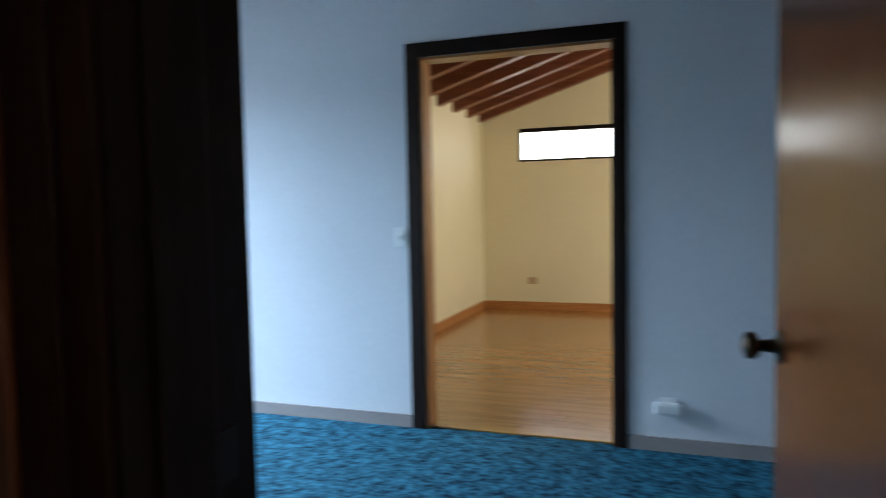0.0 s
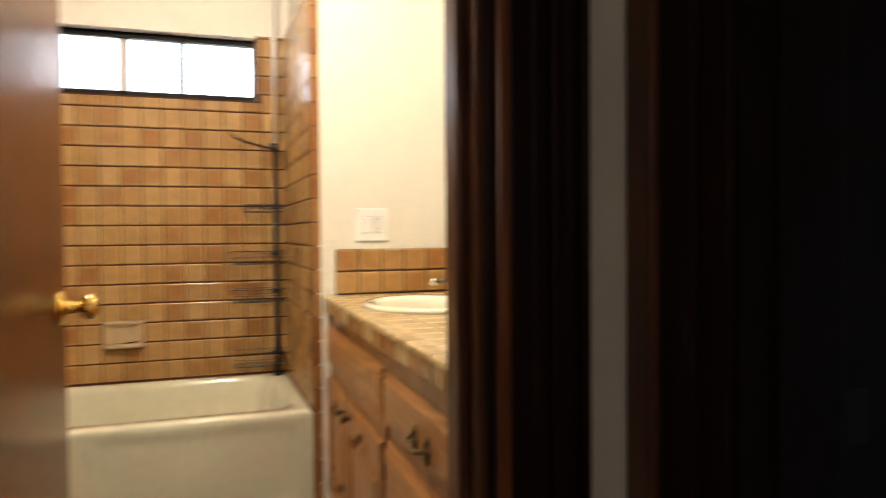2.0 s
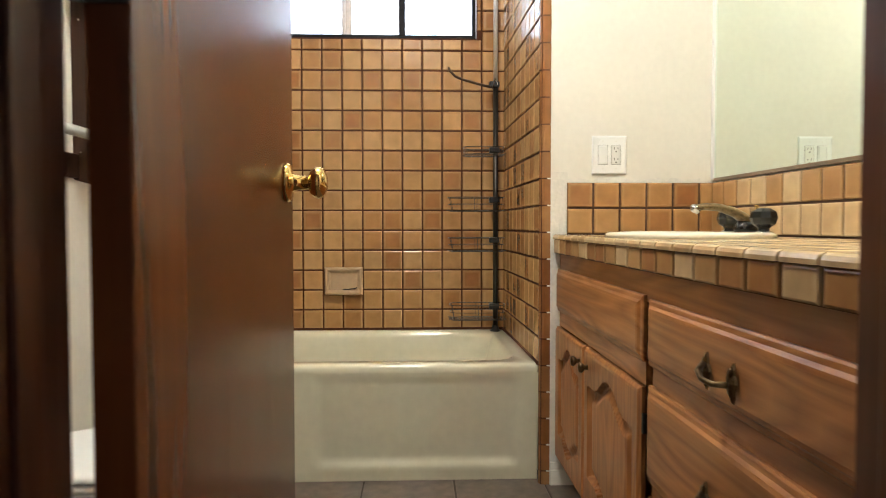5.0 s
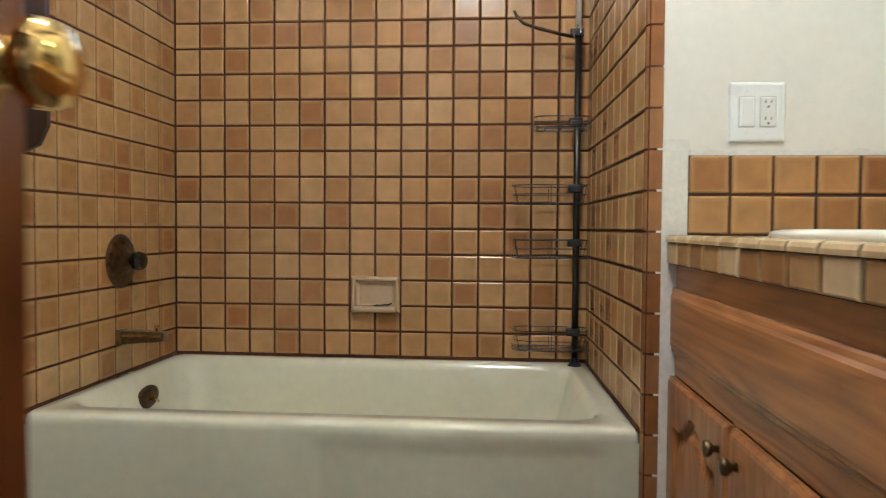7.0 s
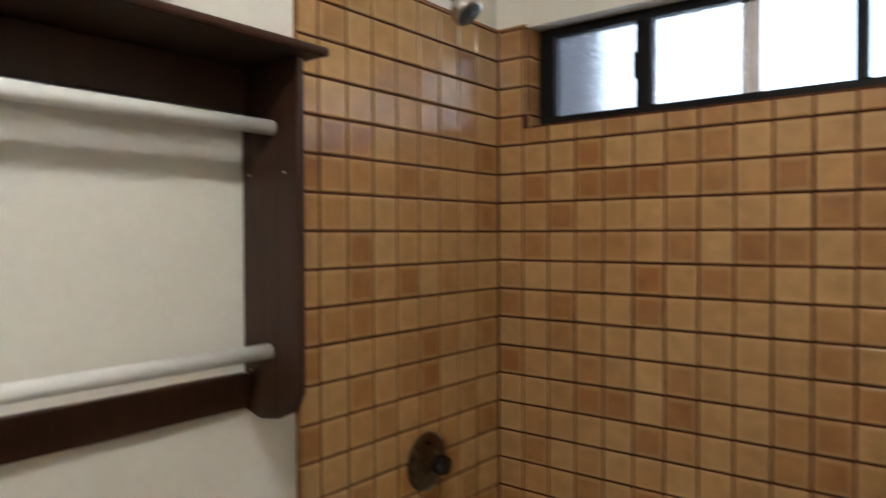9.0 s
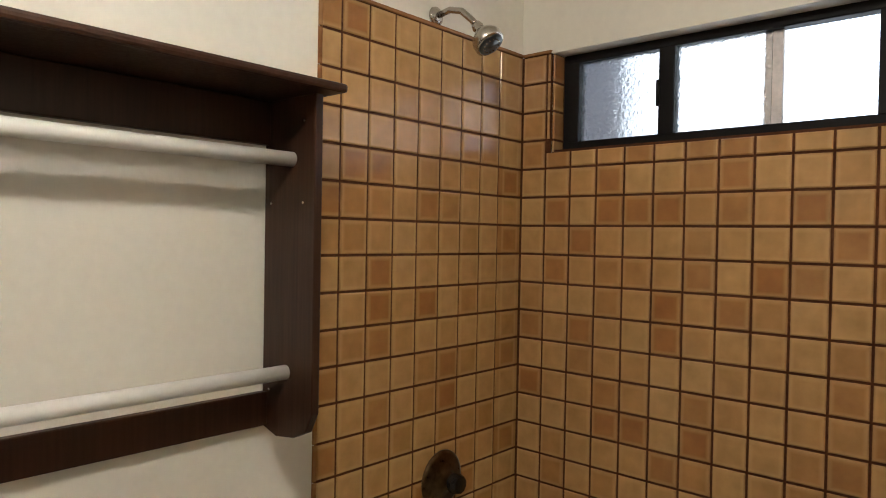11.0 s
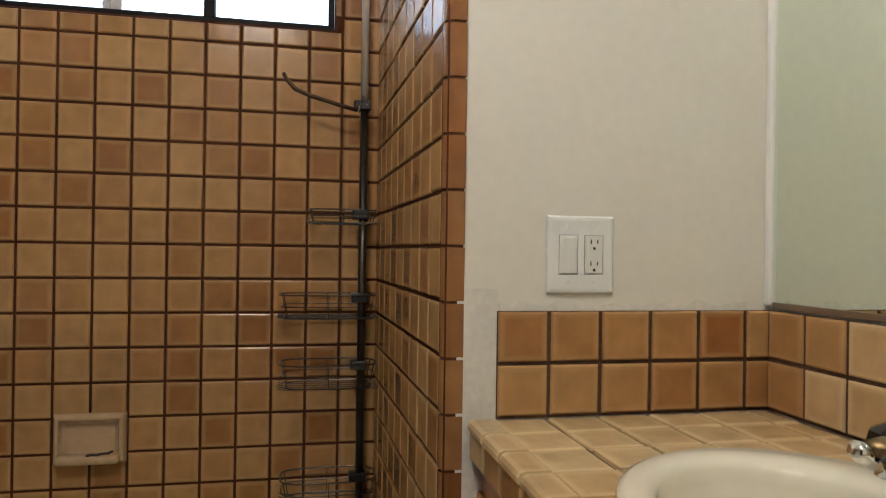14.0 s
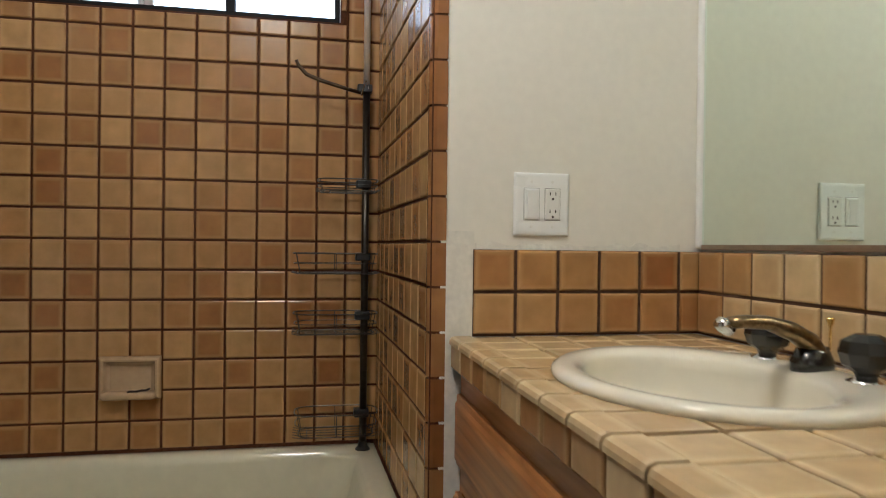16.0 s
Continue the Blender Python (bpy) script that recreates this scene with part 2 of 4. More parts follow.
DARKCASE = wood("dark_stained_and_shaded_casing", (0.018, 0.0065, 0.003), (0.009, 0.003, 0.0015), 0.45, 2, 8.0, 0.0, 0.4, spec=0.2)
SHELFWOOD = wood("dark_brown_painted_wood", (0.046, 0.018, 0.009), (0.022, 0.008, 0.004), 0.40, 2, 6.0, 0.0, 0.2, spec=0.3)
REDBEAM = wood("red_brown_rafter", (0.22, 0.07, 0.03), (0.12, 0.035, 0.015), 0.5, 0, 5.0, 0.1, 0.4)
DECK = wood("dark_roof_boards", (0.10, 0.034, 0.016), (0.06, 0.02, 0.01), 0.6, 1, 5.0, 0.0, 0.4)
BASEWOOD = wood("orange_pine_baseboard", (0.48, 0.22, 0.07), (0.36, 0.14, 0.045), 0.4, 0, 6.0, 0.2, 0.4)
FLOORWOOD = wood("honey_strip_floor", (0.45, 0.22, 0.062), (0.25, 0.105, 0.027), 0.2, 0, 6.0, 0.4, 0.5, 0.45, 10.0)
GREYBASE = mat("taupe_baseboard_paint", (0.34, 0.29, 0.27), 0.5, var=0.06, bump=0.1)
CARPET = mat("teal_blue_carpet", (0.024, 0.115, 0.165), 0.95, var=0.5, scale=15, fine=38, bump=1.0, spec=0.1, dark=(0.002, 0.018, 0.034), sharp=0.11)
SLATE = mat("grey_brown_slate_vinyl", (0.135, 0.105, 0.085), 0.45, var=0.3, scale=4, fine=24, bump=0.25, per=0.12)
SLATEJOINT = mat("floor_joint", (0.06, 0.045, 0.038), 0.8)
BRASS = mat("polished_brass", (0.83, 0.58, 0.2), 0.12, 1.0, var=0.05, bump=0.0)
ANTIQUE = mat("antique_brass", (0.22, 0.155, 0.08), 0.32, 1.0, var=0.3, scale=60, fine=200, bump=0.2)
BRONZE = mat("dark_bronze", (0.10, 0.065, 0.038), 0.3, 1.0, var=0.25, scale=40, bump=0.1)
CHROME = mat("chrome", (0.72, 0.72, 0.72), 0.1, 1.0, var=0.03, bump=0.0)
SATIN = mat("satin_chrome", (0.85, 0.84, 0.82), 0.38, 0.6, var=0.03, bump=0.0)
DULLSTEEL = mat("dull_grey_steel", (0.085, 0.078, 0.07), 0.36, 1.0, var=0.15, bump=0.0)
STEEL = mat("grey_steel_wire", (0.5, 0.48, 0.45), 0.25, 1.0, var=0.1, bump=0.0)
NICKEL = mat("brushed_nickel", (0.52, 0.48, 0.43), 0.25, 1.0, var=0.08, bump=0.0)
BLACKP = mat("black_plastic", (0.012, 0.012, 0.012), 0.35, var=0.1, bump=0.0)
BLACKMETAL = mat("black_iron", (0.02, 0.018, 0.016), 0.45, 0.6, var=0.15, bump=0.05)
BLACKALU = mat("dark_anodised_frame", (0.008, 0.007, 0.007), 0.5, 0.0, var=0.1, bump=0.0, spec=0.12)
SMOKED = mat("smoked_acrylic", (0.012, 0.011, 0.010), 0.22, var=0.1, bump=0.0, coat=0.1)
WHITEPL = mat("white_plastic", (0.83, 0.83, 0.81), 0.3, var=0.01, bump=0.0)
OFFPL = mat("ivory_plastic", (0.78, 0.77, 0.73), 0.35, var=0.01, bump=0.0)
WHITEROD = mat("white_painted_rod", (0.82, 0.80, 0.76), 0.35, var=0.03, scale=20, bump=0.05)
MIRROR = mat("mirror_silver", (0.80, 0.88, 0.80), 0.015, 1.0, var=0.0, bump=0.0)
MIRTRIM = mat("bronze_mirror_channel", (0.30, 0.23, 0.17), 0.35, 0.8, var=0.1, bump=0.0)
FROST = glass("pebbled_glass", 0.3)
CLEAR = glass("clear_glass", 0.0)
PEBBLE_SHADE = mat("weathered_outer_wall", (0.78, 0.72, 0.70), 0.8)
LAMPGLASS = glow("opal_lamp_glass", (1.0, 0.85, 0.62), 3.0)


# ---- building helpers ----
def link(name, bm, material, parent=None, label="", smooth=False):
    me = bpy.data.meshes.new(name)
    bmesh.ops.recalc_face_normals(bm, faces=bm.faces[:])
    bm.to_mesh(me)
    bm.free()
    me.materials.append(material)
    if smooth:
        for p in me.polygons:
            p.use_smooth = True
    ob = new(name, me)
    if parent is not None:
        ob.parent = parent
    if label:
        ob["label"] = label
    return ob


def part(name, bm, material, parent, label="", smooth=False):
    return link(name, bm, material, parent, label, smooth)


def thing(name, label, category, group=""):
    return tagged(new(name), label, category, group)


def structure(ob, label="", category=""):
    return tagged(ob, label, category, "", "structure")


def box(bm, x0, x1, y0, y1, z0, z1, bevel=0.0, seg=2):
    r = bmesh.ops.create_cube(bm, size=1.0)
    bmesh.ops.transform(bm, verts=r["verts"], matrix=Matrix.Translation(((x0 + x1) / 2, (y0 + y1) / 2, (z0 + z1) / 2)) @ Matrix.Diagonal((x1 - x0, y1 - y0, z1 - z0, 1)))
    if bevel:
        es = list({e for v in r["verts"] for e in v.link_edges})
        bmesh.ops.bevel(bm, geom=es, offset=bevel, segments=seg, affect="EDGES", profile=0.5)
    return bm


def boxes(*specs, bevel=0.0):
    bm = bmesh.new()
    for s in specs:
        box(bm, *s, bevel=bevel)
    return bm


def lathe(profile, m=None, n=32, bm=None):
    """A surface turned about z from (radius, height) pairs, set at m."""
    bm = bm or bmesh.new()
    rings = []
    for r, z in profile:
        rings.append([bm.verts.new((r * math.cos(2 * math.pi * i / n), r * math.sin(2 * math.pi * i / n), z)) for i in range(n)] if r > 1e-6 else [bm.verts.new((0, 0, z))])
    for a, b in zip(rings, rings[1:]):
        for i in range(n):
            j = (i + 1) % n
            vs = [a[i % len(a)], a[j % len(a)], b[j % len(b)], b[i % len(b)]]
            u = []
            for v in vs:
                if v not in u:
                    u.append(v)
            if len(u) > 2:
                bm.faces.new(u)
    if m is not None:
        bmesh.ops.transform(bm, verts=[v for ring in rings for v in ring], matrix=m)
    return bm


def tube(points, radius, bm=None, n=8):
    """A round bar along points; radius may be a list, one for each point."""
    bm = bm or bmesh.new()
    pts = [Vector(p) for p in points]
    rad = radius if isinstance(radius, (list, tuple)) else [radius] * len(pts)
    rings, up = [], None
    for i, p in enumerate(pts):
        d = (pts[min(i + 1, len(pts) - 1)] - pts[max(i - 1, 0)]).normalized()
        if up is None:
            up = d.orthogonal().normalized()
        up = (up - d * up.dot(d)).normalized()
        side = d.cross(up)
        rings.append([bm.verts.new(p + rad[i] * (math.cos(2 * math.pi * k / n) * up + math.sin(2 * math.pi * k / n) * side)) for k in range(n)])
    for a, b in zip(rings, rings[1:]):
        for k in range(n):
            bm.faces.new((a[k], a[(k + 1) % n], b[(k + 1) % n], b[k]))
    bm.faces.new(rings[0])
    bm.faces.new(rings[-1])
    return bm


def loft(rings, bm=None, cap0=True, cap1=True):
    bm = bm or bmesh.new()
    vr = [[bm.verts.new(p) for p in r] for r in rings]
    for a, b in zip(vr, vr[1:]):
        n = len(a)
        for i in range(n):
            bm.faces.new((a[i], a[(i + 1) % n], b[(i + 1) % n], b[i]))
    if cap0:
        bm.faces.new(vr[0])
    if cap1:
        bm.faces.new(vr[-1])
    return bm


def slab(m, w, h, d, steps, bm=None):
    """A board w by h lying in its own xy plane, its front stepping in through (inset, height) pairs."""
    rings = []
    for inset, z in [(0, 0)] + steps:
        a, b = w / 2 - inset, h / 2 - inset
        rings.append([m @ Vector(p) for p in ((-a, -b, z), (a, -b, z), (a, b, z), (-a, b, z))])
    return loft(rings, bm)


def smooth01(a, b, x):
    t = min(1, max(0, (x - a) / (b - a)))
    return t * t * (3 - 2 * t)


def facing(origin, u, v):
    """A frame whose local x and y run along u and v, its z out of the surface."""
    u, v = Vector(u).normalized(), Vector(v).normalized()
    w = u.cross(v)
    m = Matrix((u, v, w)).transposed().to_4x4()
    return Matrix.Translation(origin) @ m


# ---- structure: the bathroom shell ----
P, ZT = 0.0953, 0.43
CEILZ = 2.64
X_DOOR0, X_DOOR1 = 2.76, 2.87
Y_MIR = 2.18
RW = math.atan2(0.022, 0.87)


def wall(name, label, material, *specs):
    return structure(link(name, boxes(*specs), material), label, "wall")


W0, W1, WZ0, WZ1 = 0.112, 1.405, 1.815, 2.150
wall("wall_alcove_back", "cream painted wall above the tub tiles", CREAM,
     (-0.15, -0.012, -0.15, W0, 0, CEILZ), (-0.15, -0.012, W1, 1.70, 0, CEILZ), (-0.15, -0.012, W0, W1, 0, WZ0), (-0.15, -0.012, W0, W1, WZ1, CEILZ))
wall("wall_toilet_side", "cream painted wall behind toilet and towel shelf", CREAM, (-0.15, 0.862, -0.15, -0.013, 0, CEILZ), (0.862, 2.76, -0.15, -0.006, 0, CEILZ))
structure(link("wall_partition", boxes((-0.15, 0.885, 1.575, 1.70, 0, CEILZ), (0.79, 0.885, 1.70, Y_MIR, 0, CEILZ)), CREAM), "cream partition wall with patched plaster beside the tub", "wall")
wall("wall_mirror_side", "cream painted wall behind the vanity mirror", CREAM, (0.885, 2.80, Y_MIR, 2.205, 0, 2.70), (-0.15, 0.79, 1.70, 2.205, 0, 2.70))
wall("wall_bath_door", "cream wall round the bathroom doorway", CREAM,
     (X_DOOR0, X_DOOR1, -0.15, 0.822, 0, CEILZ), (X_DOOR0, X_DOOR1, 1.505, 1.93, 0, CEILZ), (X_DOOR0, 2.80, 1.93, Y_MIR, 0, CEILZ), (X_DOOR0, X_DOOR1, 0.822, 1.505, 2.035, CEILZ))
structure(link("ceiling_bath", boxes((-0.15, 2.87, -0.15, 2.178, CEILZ, CEILZ + 0.24)), CEIL), "white textured bathroom ceiling", "ceiling")
floor_bath = structure(link("floor_bath", boxes((-0.15, 2.80, -0.15, 2.255, -0.1, -0.002)), SLATEJOINT), "dark slate-look square tiled bathroom floor", "floor")
structure(link("plaster_patch", boxes((0.8855, 0.8885, 1.580, 1.652, 0.0, 1.12)), PATCH), "rough white patched plaster strip", "plaster")




def patch(name, y0, y1, z0, z1, seed):
    """An irregular skim of plaster on the partition wall."""
    bm = bmesh.new()
    rg = random.Random(seed)
    n = 28
    ring = []
    for k in range(n):
        ring.append((y0 + (y1 - y0) * k / (n - 1), z0))
    for k in range(n):
        f_ = k / (n - 1)
        ring.append((y1 - (y1 - y0) * f_, z1 - (z1 - z0) * 0.55 * rg.random() * (0.4 + 0.6 * abs(math.sin(9 * f_)))))
    loft([[(x, y, z) for y, z in ring] for x in (0.8845, 0.8868)], bm)
    return structure(link(name, bm, PATCH), "rough white patched plaster", "plaster")


patch("plaster_skim", 1.655, 2.13, 1.072, 1.100, 3)


# ---- structure: vestibule, blue-carpet room, bedroom beyond ----
HY = 4.705
DX0, DX1 = 2.219, 3.242
wall("wall_vestibule_north", "pale wall between vestibule and carpeted room", HALLWHITE,
     (2.87, 3.045, 1.72, 1.93, 0, 2.70), (3.84, 5.2, 1.72, 1.93, 0, 2.70), (3.045, 3.84, 1.72, 1.93, 2.04, 2.70))
wall("wall_vestibule_south", "plain vestibule wall", HALLWHITE, (2.87, 4.9, -0.15, -0.03, 0, CEILZ))
# recess in this unseen wall and the panel in it only back the fill lamp
wall("wall_vestibule_east", "plain vestibule wall", HALLWHITE, (4.8, 4.9, -0.03, 0.5, 0, CEILZ), (4.8, 4.9, 1.1, 1.72, 0, CEILZ), (4.8, 4.9, 0.5, 1.1, 0, 1.1), (4.8, 4.9, 0.5, 1.1, 1.9, CEILZ), (4.88, 4.9, 0.5, 1.1, 1.1, 1.9))
structure(link("recess_backing", boxes((4.868, 4.879, 0.5, 1.1, 1.1, 1.9)), OFFPL), "unseen cream panel closing the added recess", "blind")
structure(link("ceiling_vestibule", boxes((2.874, 4.9, -0.15, 1.718, CEILZ, CEILZ + 0.24)), CEIL), "plain vestibule ceiling", "ceiling")
structure(link("floor_vestibule", boxes((2.80, 4.9, -0.15, 1.85, -0.1, 0.0)), SLATE), "dark vestibule floor", "floor")
wall("wall_room_far", "white wall washed in blue daylight beside a dark door frame", HALLWHITE,
     (-1.1, DX0, HY, HY + 0.12, 0, 2.75), (DX1, 5.2, HY, HY + 0.12, 0, 2.75), (DX0, DX1, HY, HY + 0.12, 2.03, 2.75))
wall("wall_room_east", "plain white room wall", HALLWHITE, (5.1, 5.2, 1.93, HY, 0, 2.75))
wall("wall_room_west", "white wall round a wide glass door", HALLWHITE,
     (-1.1, -1.0, 2.255, 2.6, 0, 2.75), (-1.1, -1.0, 4.55, HY, 0, 2.75), (-1.1, -1.0, 2.6, 4.55, 2.2, 2.75))
wall("wall_room_south", "plain white room wall", HALLWHITE, (-1.1, -0.15, 2.155, 2.255, 0, 2.75))
# ceiling out of view, given dark boards to damp the light bounced in the room
structure(link("ceiling_room", boxes((-1.1, 5.2, 1.93, HY + 0.12, 2.60, 2.75)), DECK), "unseen room ceiling, dark boards to cut bounced light", "ceiling")
structure(link("floor_carpet", boxes((-1.1, 5.2, 1.85, HY + 0.06, -0.1, 0.0)), CARPET), "deep teal blue mottled carpet", "carpet")
structure(link("baseboard", boxes((-1.0, 2.139, HY - 0.013, HY, 0, 0.07), (3.302, 5.1, HY - 0.013, HY, 0, 0.07)), GREYBASE), "taupe painted baseboard", "baseboard")

BX0, BX1, BY1 = 1.265, 5.4, 9.155
SL = 0.32
wall("wall_bedroom_west", "pale yellow bedroom wall", YELLOWWALL, (BX0 - 0.12, BX0, HY + 0.12, BY1 + 0.12, 0, 2.34))
BWX0, BWX1, BWZ0, BWZ1 = 1.715, 3.2, 1.735, 2.12
wall("wall_bedroom_north", "pale yellow bedroom wall with a high narrow window", YELLOWWALL,
     (BX0, BWX0, BY1, BY1 + 0.12, 0, 3.7), (BWX1, BX1, BY1, BY1 + 0.12, 0, 3.7), (BWX0, BWX1, BY1, BY1 + 0.12, 0, BWZ0), (BWX0, BWX1, BY1, BY1 + 0.12, BWZ1, 3.7))
# unseen wall; its opening was added for the bedroom fill
wall("wall_bedroom_east", "unseen pale yellow bedroom wall with an added opening", YELLOWWALL,
     (BX1, BX1 + 0.12, HY, 6.4, 0, 3.7), (BX1, BX1 + 0.12, 8.2, BY1 + 0.12, 0, 3.7), (BX1, BX1 + 0.12, 6.4, 8.2, 0, 0.8), (BX1, BX1 + 0.12, 6.4, 8.2, 2.2, 3.7))
wall("wall_bedroom_south", "pale yellow wall above the room doorway", YELLOWWALL, (BX0 - 0.12, DX0, HY + 0.12, HY + 0.125, 0, 2.6), (DX1, BX1, HY + 0.12, HY + 0.125, 0, 3.6), (DX0, DX1, HY + 0.12, HY + 0.125, 2.03, 3.5))
bm = bmesh.new()
z0 = 2.36
loft([[(BX0 - 0.2, y, z0 - 0.07), (BX1 + 0.2, y, z0 - 0.07 + SL * (BX1 - BX0 + 0.4)), (BX1 + 0.2, y, z0 + 0.03 + SL * (BX1 - BX0 + 0.4)), (BX0 - 0.2, y, z0 + 0.03)] for y in (HY + 0.13, BY1 + 0.15)], bm)
structure(link("ceiling_bedroom", bm, DECK), "sloping dark board ceiling", "ceiling")
for i in range(9):
    y = 5.2 + i * 0.48
    bm = bmesh.new()
    loft([[(BX0 - 0.02, yy, z0 - 0.155), (BX1, yy, z0 - 0.155 + SL * (BX1 - BX0 + 0.02)), (BX1, yy, z0 - 0.012 + SL * (BX1 - BX0 + 0.02)), (BX0 - 0.02, yy, z0 - 0.012)] for yy in (y, y + 0.09)], bm)
    tagged(link("rafter", bm, REDBEAM), "red-brown exposed sloping timber rafter", "rafter", "bedroom rafters")
bfloor = structure(link("floor_bedroom", boxes((BX0 - 0.1, BX1, HY + 0.06, BY1 + 0.1, -0.1, -0.004)), SLATEJOINT), "glossy honey-coloured strip wood floor", "floor")
structure(link("baseboard_bedroom", boxes((BX0, BX0 + 0.014, HY + 0.13, BY1, 0, 0.09), (BX0 + 0.014, BX1, BY1 - 0.014, BY1, 0, 0.09)), BASEWOOD), "orange pine baseboard", "baseboard")
bw = structure(thing("window_1", "narrow high bedroom window filled with daylight", "window"))
part("window_frame", boxes((BWX0, BWX1, BY1 + 0.02, BY1 + 0.06, BWZ0, BWZ0 + 0.025), (BWX0, BWX1, BY1 + 0.02, BY1 + 0.06, BWZ1 - 0.045, BWZ1), (BWX0, BWX0 + 0.025, BY1 + 0.02, BY1 + 0.06, BWZ0 + 0.025, BWZ1 - 0.045), (BWX1 - 0.025, BWX1, BY1 + 0.02, BY1 + 0.06, BWZ0 + 0.025, BWZ1 - 0.045), (2.35, 2.38, BY1 + 0.02, BY1 + 0.06, BWZ0 + 0.025, BWZ1 - 0.045)), BLACKALU, bw)
for a, b in ((BWX0 + 0.025, 2.35), (2.38, BWX1 - 0.025)):
    pane = part("pane", boxes((a, b, BY1 + 0.035, BY1 + 0.04, BWZ0 + 0.025, BWZ1 - 0.045)), CLEAR, bw)
    pane.visible_shadow = False
so = thing("wall_outlet", "small beige outlet plate on bedroom wall", "outlet")
part("plate", boxes((1.81, 1.92, BY1 - 0.008, BY1, 0.30, 0.38), bevel=0.003), SOAPCER, so)

# ---- ground outside ----
# added wall that keeps the glass door lamp out of the bath window
structure(link("wall_light_screen", boxes((-4.4, -1.11, 2.155, 2.255, -0.12, 3.3)), PEBBLE_SHADE), "unseen added wall screening the bath window", "wall")
structure(link("neighbour_wall", boxes((-1.75, -1.6, -3.0, 0.42, -0.12, 3.2)), PEBBLE_SHADE), "weathered outside wall near the window", "wall")
structure(link("ground", boxes((-60, 60, -60, 60, -0.4, -0.12)), mat("dry_ground", (0.28, 0.24, 0.18), 0.9, var=0.2)), "dry ground outside", "ground")


# ---- door frames ----
def frame_x(name, label, x0, x1, ya, yb, top, wide, material, sides=(1,)):
    """A door frame in a wall across x, its opening from ya to yb: jambs, head, stops and stepped casings."""
    f = structure(thing(name, label, "door frame"))
    part("jamb", boxes((x0 - 0.004, x1 + 0.004, ya - 0.004, ya + 0.016, 0, top)), material, f)
    part("jamb", boxes((x0 - 0.004, x1 + 0.004, yb - 0.016, yb + 0.004, 0, top)), material, f)
    part("head", boxes((x0 - 0.004, x1 + 0.004, ya + 0.016, yb - 0.016, top - 0.02, top)), material, f)
    part("stop", boxes((x0 + 0.042, x0 + 0.078, ya + 0.016, ya + 0.021, 0, top - 0.02), bevel=0.002), material, f)
    part("stop", boxes((x0 + 0.042, x0 + 0.078, yb - 0.029, yb - 0.016, 0, top - 0.02), bevel=0.003), material, f)
    for s in sides:
        xs = x1 if s > 0 else x0
        for (y, d, wd) in ((ya + 0.006, -1, wide), (yb - 0.006, 1, wide - 0.052)):
            hollows, fillets = bmesh.new(), bmesh.new()
            # lit mouldings coloured brown; shaded hollows and most of the right side near-black
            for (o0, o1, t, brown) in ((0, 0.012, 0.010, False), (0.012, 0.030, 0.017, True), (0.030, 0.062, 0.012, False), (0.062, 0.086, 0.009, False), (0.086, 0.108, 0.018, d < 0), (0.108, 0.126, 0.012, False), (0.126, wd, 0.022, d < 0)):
                a, b = sorted((y + d * o0, y + d * o1))
                xa, xb = sorted((xs, xs + s * t))
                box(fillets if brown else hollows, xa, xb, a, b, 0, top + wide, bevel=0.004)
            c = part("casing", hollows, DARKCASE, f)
            part("fillet", fillets, LITCASE, c, "red-brown moulding coloured as lit")
        xa, xb = sorted((xs, xs + s * 0.018))
        part("casing", boxes((xa, xb, ya + 0.006, yb - 0.006, top - 0.006, top + wide), bevel=0.003), DARKCASE, f)
    return f


frame_x("door_frame_bath", "dark stained moulded wooden door frame", X_DOOR0, X_DOOR1, 0.822, 1.505, 2.035, 0.190, MIDCASE, (1,))
# jambs and casing near-black: the frame's shade is put into the wood colour
f = structure(thing("door_frame_room", "dark stained wooden door frame, shade in its colour", "door frame"))
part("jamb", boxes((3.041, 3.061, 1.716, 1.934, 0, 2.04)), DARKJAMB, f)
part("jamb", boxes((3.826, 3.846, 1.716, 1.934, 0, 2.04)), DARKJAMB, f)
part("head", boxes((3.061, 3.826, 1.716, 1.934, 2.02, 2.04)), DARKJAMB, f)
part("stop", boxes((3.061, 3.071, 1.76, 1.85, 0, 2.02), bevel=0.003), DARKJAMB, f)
bm = bmesh.new()
for (o0, o1, t) in ((0, 0.05, 0.012), (0.05, 0.075, 0.018), (0.075, 0.118, 0.014)):
    box(bm, 3.051 - o1, 3.051 - o0, 1.72 - t, 1.72, 0, 2.12, bevel=0.003)
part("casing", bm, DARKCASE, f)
# lit outer edge of the casing, made as a separate red-brown strip
part("back_band", boxes((2.8785, 2.933, 1.694, 1.72, 0, 2.12), bevel=0.005), MIDCASE, f, "red-brown outer casing strip, coloured as lit")
part("casing", boxes((3.836, 3.91, 1.70, 1.72, 0, 2.12), bevel=0.004), DARKCASE, f)
part("casing", boxes((3.051, 3.836, 1.702, 1.72, 2.03, 2.12), bevel=0.004), DARKCASE, f)
part("strike_plate", boxes((3.060, 3.0635, 1.858, 1.895, 0.90, 0.965)), BLACKMETAL, f)
f = structure(thing("door_frame_bedroom", "dark brown cased opening to the bedroom", "door frame"))
for a, b in ((2.139, 2.219), (3.242, 3.302)):
    part("casing", boxes((a, b, HY - 0.018, HY, 0, 2.105), bevel=0.004), DARKCASE, f)
part("casing", boxes((2.219, 3.242, HY - 0.018, HY, 2.03, 2.105), bevel=0.004), DARKCASE, f)
